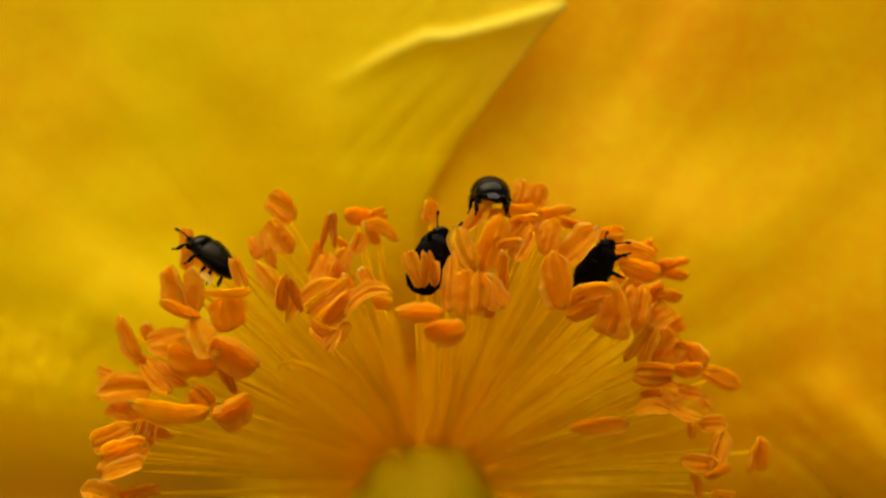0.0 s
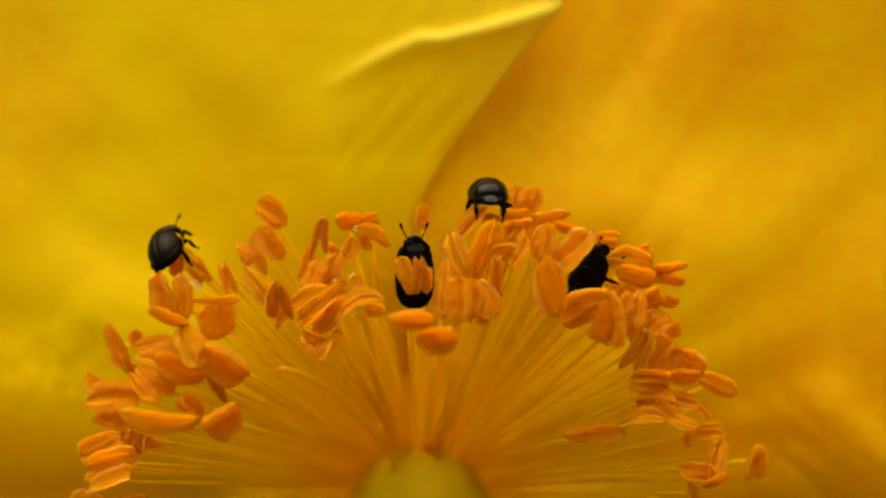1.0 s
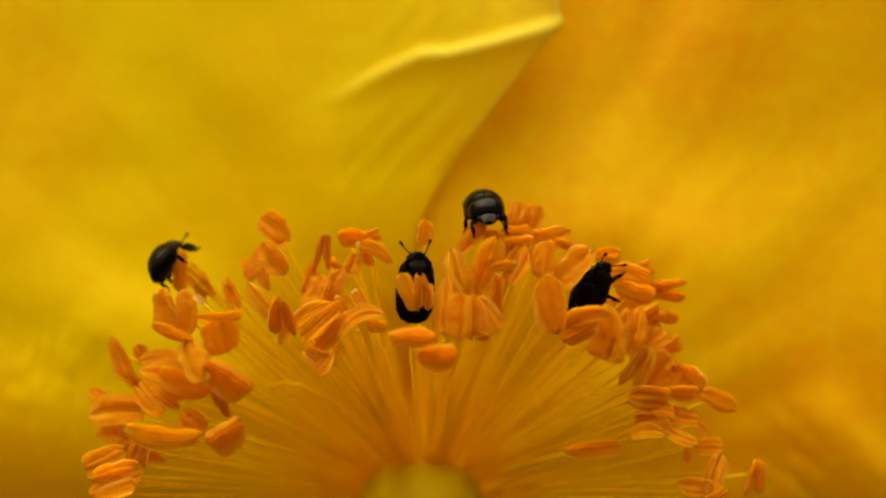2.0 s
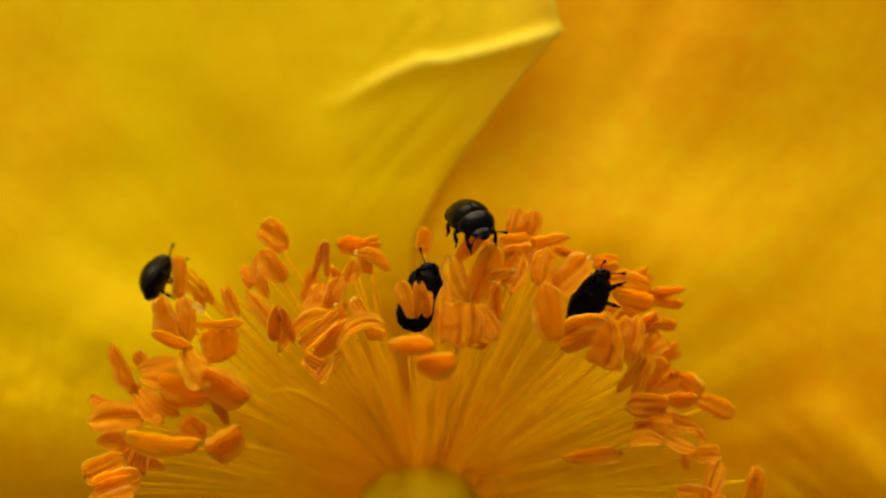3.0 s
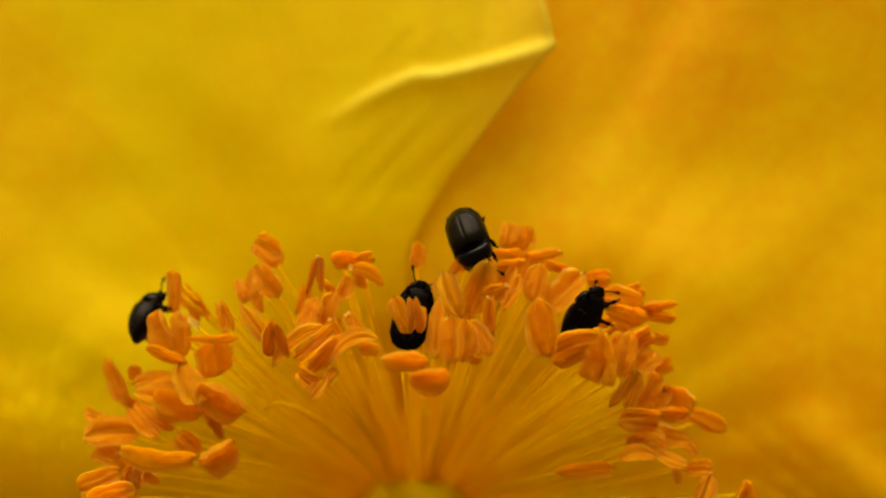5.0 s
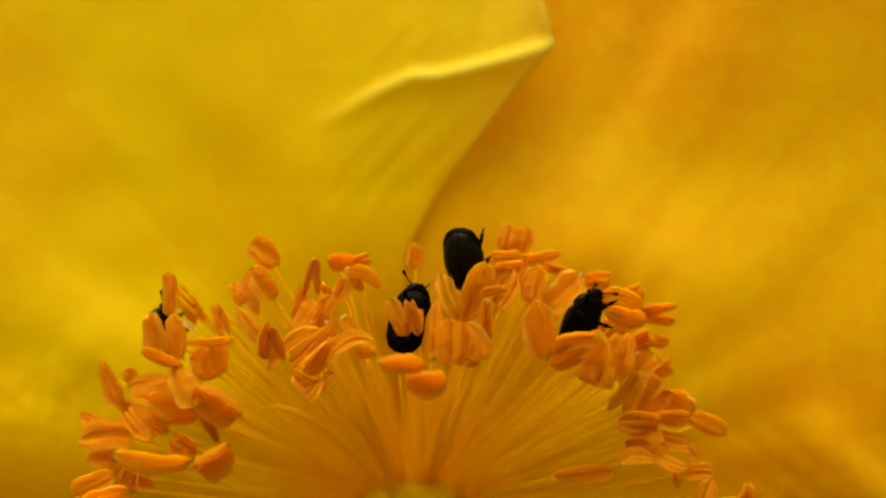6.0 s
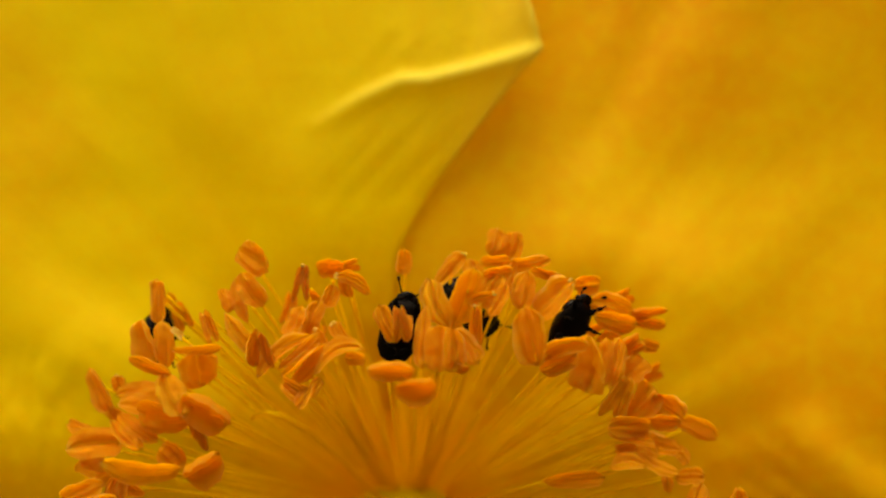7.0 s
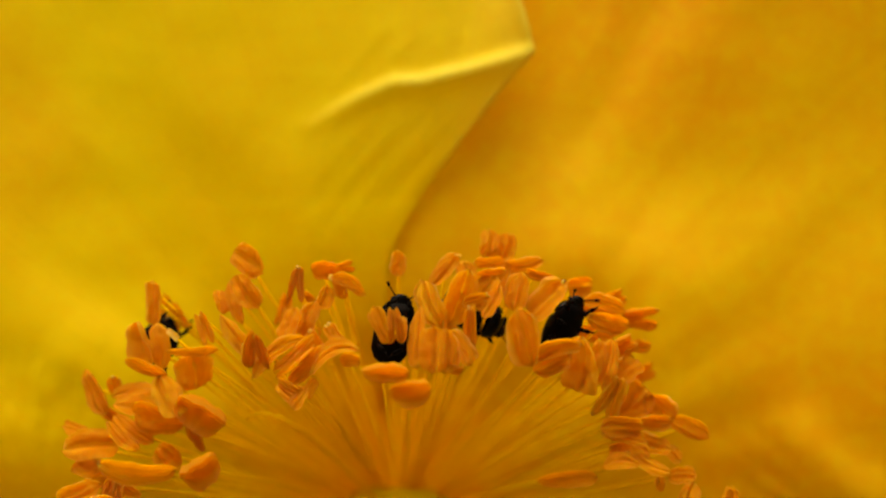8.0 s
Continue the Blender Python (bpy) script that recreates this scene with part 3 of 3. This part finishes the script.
stamen(8.54, 1.50, -5.77, -25, 1.34, 0.57, -16, -33)
stamen(8.81, 2.30, -5.20, -13, 1.10, 0.63, -7, -29)
stamen(9.51, 3.00, -5.60, -32, 0.79, 0.59, -11, -42)
stamen(9.81, 2.50, -6.35, -2, 0.94, 0.57, -1, -11)
stamen(8.88, 2.00, -6.48, -90, 0.63, 0.37, 4, 8)
stamen(5.60, 2.40, -6.42, 5, 1.95, 0.62, -9, 20, flare=0.0)
stamen(9.92, 2.00, -7.32, -111, 1.55, 0.77, -18, -9)
stamen(9.19, 1.90, -7.61, -9, 1.24, 0.61, -8, -8)
stamen(9.80, 1.60, -7.93, 28, 0.98, 0.40, -14, 30)
stamen(9.04, 2.20, -8.57, -80, 0.91, 0.45, -5, -42)
stamen(11.69, 4.00, -7.69, -103, 1.30, 0.88, 4, -36)
stamen(10.29, 3.00, -9.05, -9, 0.84, 0.50, 2, -14)
stamen(-9.32, 6.00, -0.24, -70, 0.95, 0.55, 5, 20)
stamen(8.90, 6.20, -3.05, 30, 1.10, 0.60, 0, 25)
stamen(-8.84, 5.00, -0.62, -60, 1.10, 0.70, 0, 10)
stamen(-9.84, 4.60, -3.39, -20, 1.30, 0.60, 0, -15)
stamen(-11.30, 4.80, -4.25, -40, 1.20, 0.60, 0, 20)
stamen(-8.66, 3.40, -4.14, -30, 1.30, 0.70, 0, 15)
stamen(-11.37, 3.60, -6.35, 25, 1.20, 0.70, 0, 10)
stamen(-4.72, 4.00, -0.29, -100, 1.20, 0.60, 0, 20)
stamen(-3.82, 3.20, -1.33, 40, 1.20, 0.60, 0, -20)
stamen(3.37, 3.60, 0.86, -100, 1.20, 0.70, 0, 15)
stamen(2.10, 3.40, 0.85, -80, 1.20, 0.70, 0, -15)
stamen(6.89, 4.20, -1.35, -20, 1.30, 0.70, 0, 15)
stamen(7.68, 3.80, -3.34, -70, 1.20, 0.60, 0, 20)
stamen(8.69, 4.20, -5.26, -15, 1.10, 0.50, 0, -20)
stamen(1.35, 2.60, -0.59, -85, 1.20, 0.60, 0, 20)
stamen(-0.78, -1.20, -2.07, -4, 1.45, 0.8, 3, 48, flare=0.05, cup=0.25, tone=0)
stamen(0.06, -1.60, -2.72, 10, 1.3, 0.92, 11, 30, flare=0.0, cup=0.3, tone=0)

# a broad pale thread that bows over in front of the bunch
bm = bmesh.new()
tube(bm, [(Vector(p) - BASE) * MM for p in ((-6.3, 5.0, -4.55), (-6.1, 5.0, -4.35), (-5.7, 5.0, -4.28), (-5.0, 5.2, -4.5), (-4.1, 5.7, -5.1), (-2.9, 7.5, -6.6), (-1.6, 13.0, -9.2))],
     [r * MM for r in (0.04, 0.08, 0.11, 0.12, 0.11, 0.09, 0.07)], 10)
part("stamen", bm, FILAMENT, flower, "broad pale filament bowed over")

# more threads at the back of the bunch, which end behind its sacs
rnd = random.Random(21)
for k in range(24):
    end, along = sacs[(k * 37) % len(sacs)]
    end = end + along * rnd.uniform(-0.45, 0.45) + Vector((0, 0.25, 0))
    a = math.atan2(end.z, end.x) + rnd.uniform(-0.2, 0.2)
    root = Vector((2.1 * math.cos(a), rnd.uniform(3.4, 4.6), 2.1 * math.sin(a) - 0.8))
    mid = root.lerp(end, 0.5) + Vector((rnd.uniform(-0.3, 0.3), rnd.uniform(0.2, 1.2), rnd.uniform(-0.3, 0.3)))
    bm = bmesh.new()
    tube(bm, [(root * (1 - t) ** 2 + mid * 2 * t * (1 - t) + end * t * t) * MM for t in (i / 12 for i in range(13))],
         [(0.03 + 0.022 * min(1.0, 2.2 * t)) * MM for t in (i / 12 for i in range(13))], 7)
    part("stamen", bm, FILAMENT, flower, "slender yellow filament")

BUG = 1.13 * MM            # the unit of the beetles, 2.8 mm long


# ---- beetles ----
def shell_ring(y, half, high, low=-0.12, n=16, flat=2.3):
    """A cross-section of the beetle's back at y: half wide, high above and low below."""
    ring = []
    for k in range(n):
        a = 2 * math.pi * k / n
        c, s = math.cos(a), math.sin(a)
        x = half * math.copysign(abs(c) ** (2 / flat), c)
        z = (high if s > 0 else -low) * math.copysign(abs(s) ** (2 / flat), s)
        ring.append((x * BUG, y * BUG, z * BUG))
    return ring


def leg_mesh(side, swing, reach):
    """A leg from its hip: thigh out, shin down, foot with a small claw."""
    bm = bmesh.new()
    fy = math.sin(radians(swing))
    fx = side * math.cos(radians(swing))
    hip, knee = Vector((0, 0, 0)), Vector((fx * 0.52, fy * 0.52, 0.10)) * reach
    ankle = knee + Vector((fx * 0.22, fy * 0.30, -0.46)) * reach
    foot = ankle + Vector((fx * 0.16, fy * 0.22, -0.12)) * reach
    claw = foot + Vector((fx * 0.07, fy * 0.09, -0.06)) * reach
    for pts, rad in (((hip, hip.lerp(knee, 0.5), knee), (0.07, 0.105, 0.06)),
                     ((knee, knee.lerp(ankle, 0.6), ankle), (0.05, 0.075, 0.06)),
                     ((ankle, foot, claw), (0.032, 0.036, 0.014))):
        tube(bm, [p * BUG for p in pts], [r * BUG for r in rad], 7)
    return bm


def antenna_mesh(side):
    bm = bmesh.new()
    tube(bm, [Vector(p) * BUG for p in ((0, 0, 0), (side * 0.10, 0.10, 0.02), (side * 0.19, 0.22, 0.03), (side * 0.25, 0.31, 0.02), (side * 0.29, 0.37, 0.01), (side * 0.33, 0.45, 0.0), (side * 0.345, 0.475, 0.0))],
         [r * BUG for r in (0.035, 0.024, 0.022, 0.026, 0.052, 0.052, 0.02)], 7)
    return bm


def beetle(label):
    """A pollen beetle, 2.8 mm long; its head looks along +y and its back is up."""
    top = tagged(new("pollen_beetle"), label, "beetle", "pollen beetles on the flower")
    bm = bmesh.new()
    loft(bm, [shell_ring(y, w, 0.10 + 0.2 * min(1.0, w), -d) for y, w, d in ((-1.12, 0.20, 0.06), (-1.0, 0.45, 0.14), (-0.7, 0.63, 0.24), (-0.2, 0.68, 0.30), (0.3, 0.66, 0.30), (0.65, 0.56, 0.26), (0.86, 0.38, 0.18))])
    part("abdomen", bm, LIMB, top)
    for side in (-1, 1):
        bm = bmesh.new()
        rings = []
        for i in range(15):
            t = i / 14
            y = -1.10 + 1.48 * t
            w = 0.69 * (max(1 - (1 - t) ** 2.6, 0.0)) ** 0.70 * (1 - 0.10 * t * t) + 0.10 * (1 - t)
            h = 0.58 * (max(1 - (1 - t) ** 2.4, 0.0)) ** 0.6 * (1 - 0.06 * t * t) + 0.05
            shoulder = 1 - 0.26 * max((t - 0.80) / 0.20, 0.0) ** 2.2          # the cases round off towards the shield
            w, h = w * shoulder, h * (1 - 0.7 * (1 - shoulder))
            outer = [(side * (0.006 + w * math.sin(a)), y, h * math.cos(a)) for a in (radians(104) * k / 13 for k in range(14))]
            inner = [(side * (0.006 + (w - 0.05) * math.sin(a)), y + 0.01, (h - 0.05) * math.cos(a)) for a in (radians(100) * k / 13 for k in range(13, -1, -1))]
            rings.append([Vector(p) * BUG for p in outer + inner])
        loft(bm, rings)
        part("wing_case", bm, WING, top, "glossy brownish black wing case")
    bm = bmesh.new()
    loft(bm, [shell_ring(y, w, h, -0.16, 24, 2.15) for y, w, h in ((0.33, 0.50, 0.42), (0.37, 0.57, 0.48), (0.44, 0.615, 0.52), (0.56, 0.62, 0.51), (0.70, 0.575, 0.45), (0.81, 0.50, 0.36), (0.88, 0.42, 0.27), (0.91, 0.35, 0.20))])
    part("pronotum", bm, SHELL, top, "domed black shield behind the head")
    bm = bmesh.new()
    loft(bm, [shell_ring(y, w, h, -0.14, 18, 2.1) for y, w, h in ((0.80, 0.31, 0.16), (0.90, 0.33, 0.17), (1.00, 0.34, 0.14), (1.09, 0.29, 0.08), (1.17, 0.20, 0.01), (1.21, 0.10, -0.03))])
    head = part("head", bm, SHELL, top)
    for side in (-1, 1):
        bm = bmesh.new()
        ball(bm, (side * 0.31 * BUG, 0.98 * BUG, 0.03 * BUG), 0.075 * BUG, 0.10 * BUG, 0.08 * BUG, 7, 10)
        part("eye", bm, EYE_SKIN, head)
        part("antenna", antenna_mesh(side), LIMB, top, "clubbed black antenna", pose(side * 0.22 * BUG, 1.10 * BUG, 0.02 * BUG))
        for y, swing, reach in ((0.62, 52, 0.60), (0.16, 8, 0.64), (-0.28, -46, 0.70)):
            part("leg", leg_mesh(side, swing, reach), LIMB, top, "", pose(side * 0.34 * BUG, y * BUG, -0.16 * BUG))
    return top


def stance(x, y, z, ahead, back):
    """A beetle's pose from its middle in mm, the way it heads and the way its back faces."""
    f = Vector(ahead).normalized()
    u = Vector(back)
    u = (u - f * u.dot(f)).normalized()
    m = Matrix((f.cross(u), f, u)).transposed().to_4x4()
    m.translation = spot(x, y, z)
    return m


climber = beetle("small glossy black beetle climbing round an anther")
clinger = copy_thing(climber, pose(0, 0, 0))
tagged(clinger, "small black beetle clinging upright behind an anther")
diver = copy_thing(climber, pose(0, 0, 0))
tagged(diver, "small black beetle burrowing head first between anthers")
feeder = copy_thing(climber, pose(0, 0, 0))
tagged(feeder, "small black beetle feeding between two orange anthers")

# each beetle is stretched to match its outline in the camera's view
climber.scale = (0.96, 0.88, 1.0)
clinger.scale = (0.92, 0.98, 0.90)
diver.scale = (0.97, 1.03, 0.97)
feeder.scale = (0.93, 0.95, 0.93)


def motions():
    walk(climber, [
        (0.0, stance(-8.48, 2.90, -0.33, (-0.72, 0.30, 0.60), (0.56, 0.10, 0.74))),
        (0.3, stance(-8.75, 3.10, -0.21, (-0.75, 0.25, 0.55), (0.50, 0.25, 0.72))),
        (0.5, stance(-9.05, 3.30, -0.21, (-0.87, 0.25, 0.49), (0.35, -0.45, 0.75))),
        (0.7, stance(-9.39, 3.40, -0.10, (-0.78, 0.10, 0.52), (0.30, -0.70, 0.60))),
        (0.8, stance(-9.63, 3.45, -0.09, (-0.70, 0.30, 0.55), (0.20, -0.85, 0.50))),
        (0.9, stance(-9.81, 3.60, 0.11, (-0.40, 0.60, 0.60), (-0.20, -0.80, 0.55))),
        (1.0, stance(-9.83, 3.80, 0.24, (-0.08, 0.80, 0.55), (-0.50, -0.55, 0.50))),
        (1.2, stance(-10.05, 3.90, 0.30, (0.06, 0.98, 0.14), (-0.80, 0.05, 0.55))),
        (1.5, stance(-9.97, 3.90, 0.39, (0.20, 0.95, 0.20), (-0.75, 0.05, 0.60))),
        (1.7, stance(-9.96, 3.90, 0.38, (0.22, 0.94, 0.25), (-0.78, 0.05, 0.55))),
        (2.8, stance(-10.26, 4.20, 0.02, (0.14, 0.90, 0.38), (-0.90, -0.05, 0.35))),
        (3.0, stance(-10.35, 4.20, -0.01, (0.15, 0.88, 0.42), (-0.90, -0.05, 0.35))),
        (3.5, stance(-10.54, 4.20, -0.14, (0.18, 0.83, 0.50), (-0.90, -0.05, 0.35))),
        (4.0, stance(-10.42, 4.20, -0.21, (0.18, 0.88, 0.42), (-0.90, -0.05, 0.35))),
        (4.5, stance(-10.43, 4.20, -0.47, (0.32, 0.85, 0.40), (-0.90, -0.05, 0.35))),
        (4.7, stance(-10.61, 4.00, -0.69, (0.28, 0.75, 0.50), (-0.85, -0.00, 0.50))),
        (5.8, stance(-10.02, 4.65, -1.40, (0.15, 0.20, 0.95), (-0.85, 0.50, 0.10))),
        (6.5, stance(-9.87, 4.78, -1.61, (0.12, 0.20, 0.95), (-0.90, 0.40, 0.10))),
        (7.0, stance(-9.78, 5.00, -1.47, (0.20, 0.20, 0.92), (-0.80, 0.60, 0.10))),
        (7.5, stance(-9.70, 4.91, -1.75, (0.40, 0.30, 0.80), (-0.50, 0.80, 0.30))),
        (8.0, stance(-9.56, 4.80, -1.60, (0.50, 0.30, 0.78), (-0.20, 0.90, 0.30))),
    ])
    walk(clinger, [
        (0.0, stance(-0.44, 2.15, -0.46, (0.42, 0.05, 1.00), (0.00, 1.00, 0.00))),
        (0.5, stance(-0.67, 2.15, -0.51, (0.08, 0.05, 1.00), (-0.10, 1.00, 0.00))),
        (1.0, stance(-0.75, 2.15, -0.66, (0.00, 0.05, 1.00), (-0.15, 1.00, 0.00))),
        (1.5, stance(-0.86, 2.15, -0.62, (0.00, 0.05, 1.00), (-0.15, 1.00, 0.00))),
        (3.0, stance(-0.56, 2.15, -0.70, (0.36, 0.05, 1.00), (0.00, 1.00, 0.00))),
        (3.5, stance(-0.68, 2.15, -0.71, (0.42, 0.05, 1.00), (0.10, 1.00, 0.00))),
        (4.0, stance(-0.58, 2.15, -0.74, (0.32, 0.05, 1.00), (0.00, 1.00, 0.00))),
        (4.5, stance(-0.59, 2.15, -0.81, (0.28, 0.05, 1.00), (0.00, 1.00, 0.00))),
        (6.0, stance(-0.63, 2.15, -0.84, (0.28, 0.05, 1.00), (0.00, 1.00, 0.00))),
        (7.0, stance(-0.57, 2.15, -0.94, (0.26, 0.05, 1.00), (0.00, 1.00, 0.00))),
        (8.0, stance(-0.59, 2.15, -0.98, (0.26, 0.05, 1.00), (0.00, 1.00, 0.00))),
    ])
    walk(feeder, [
        (0.0, stance(5.46, 2.25, -0.79, (0.45, -0.05, 0.85), (-0.50, 0.80, 0.30))),
        (1.0, stance(5.51, 3.05, -0.79, (0.45, -0.05, 0.85), (-0.50, 0.80, 0.30))),
        (1.5, stance(5.50, 2.72, -0.82, (0.45, -0.05, 0.85), (-0.50, 0.80, 0.30))),
        (3.5, stance(5.49, 2.11, -0.80, (0.45, -0.05, 0.85), (-0.50, 0.80, 0.30))),
        (4.5, stance(5.52, 2.09, -0.86, (0.45, -0.05, 0.85), (-0.50, 0.80, 0.30))),
        (6.0, stance(5.59, 2.67, -0.91, (0.44, -0.05, 0.85), (-0.50, 0.80, 0.30))),
        (7.0, stance(5.56, 2.84, -0.95, (0.44, -0.05, 0.85), (-0.50, 0.80, 0.30))),
        (8.0, stance(5.51, 2.40, -0.95, (0.44, -0.05, 0.85), (-0.50, 0.80, 0.30))),
    ])
    walk(diver, [
        (0.0, stance(1.75, 3.40, 2.04, (0.06, -0.98, -0.14), (0.08, -0.14, 0.98))),
        (0.5, stance(1.83, 3.40, 2.14, (0.06, -0.98, -0.14), (0.08, -0.14, 0.98))),
        (1.0, stance(1.90, 3.40, 2.15, (0.06, -0.98, -0.14), (0.08, -0.14, 0.98))),
        (1.5, stance(1.85, 3.40, 2.23, (0.02, -0.97, -0.22), (0.00, -0.22, 0.97))),
        (2.8, stance(1.32, 1.90, 2.29, (0.33, -0.89, -0.28), (-0.10, -0.30, 0.90))),
        (3.0, stance(1.22, 1.90, 2.13, (0.36, -0.87, -0.30), (-0.12, -0.32, 0.90))),
        (3.5, stance(1.00, 1.90, 2.01, (0.48, -0.79, -0.36), (-0.34, -0.38, 0.82))),
        (4.0, stance(1.33, 1.90, 2.38, (0.36, -0.80, -0.45), (-0.38, -0.46, 0.78))),
        (4.5, stance(1.42, 1.90, 2.22, (0.35, -0.79, -0.48), (-0.42, -0.46, 0.75))),
        (4.7, stance(1.43, 1.90, 2.17, (0.33, -0.74, -0.56), (-0.44, -0.50, 0.70))),
        (5.8, stance(1.33, 2.38, 1.27, (0.12, 0.32, -0.94), (-0.20, -0.92, -0.30))),
        (6.0, stance(1.35, 2.35, 1.21, (0.16, 0.34, -0.92), (-0.25, -0.90, -0.35))),
        (6.3, stance(1.25, 2.66, 0.66, (0.14, 0.30, -0.95), (-0.10, -0.95, -0.20))),
        (6.6, stance(1.29, 3.05, 0.16, (0.15, 0.28, -0.95), (-0.10, -0.95, -0.30))),
        (7.0, stance(1.96, 3.80, -0.30, (0.65, 0.20, -0.65), (0.20, -0.95, -0.20))),
        (8.0, stance(2.35, 3.39, -0.45, (0.85, 0.15, -0.45), (0.30, -0.95, 0.20))),
    ])
    # the diver bends its fore body down as it searches between the sacs
    joint = Vector((0, 0.38, 0.05)) * BUG
    times, angles = (0.0, 1.5, 2.8, 3.5, 4.0, 4.7, 5.8, 8.0), (0, 6, 14, 24, 40, 46, 14, 8)

    def nod(t):
        down = -float(np.interp(t, times, angles))
        return Matrix.Translation(joint) @ pose(0, 0, 0, down, 0, 0) @ Matrix.Translation(-joint)

    for fore in diver.children:
        if fore.name.split(".")[0] in ("pronotum", "head"):
            walk(fore, [(t, nod(t)) for t in times])
    wiggle = random.Random(3)
    for bug, tuck in ((climber, 24), (clinger, 86), (diver, 26), (feeder, 30)):
        for limb in bug.children:
            kind = limb.name.split(".")[0]
            if kind not in ("antenna", "leg"):
                continue
            side = 1 if limb.matrix_basis.translation.x > 0 else -1
            rest = limb.matrix_basis.copy()
            if kind == "leg":
                rest = rest @ pose(0, 0, 0, 0, side * tuck, 0)
            elif bug is feeder:
                rest = rest @ pose(0, 0, 0, -55, 0, 0)          # turned towards the camera, so its feelers look short
            amount = {"antenna": 16, "leg": 9}[kind] * (0.6 if bug is feeder else 1.0)
            rows = []
            for k in range(17):
                sway = [wiggle.uniform(-amount, amount) for _ in range(3)]
                held = nod(0.5 * k) @ rest if bug is diver and rest.translation.y > 0.5 * BUG else rest
                rows.append((0.5 * k, held @ pose(0, 0, 0, sway[0], 0.4 * sway[1], sway[2])))
            walk(limb, rows)


motions()
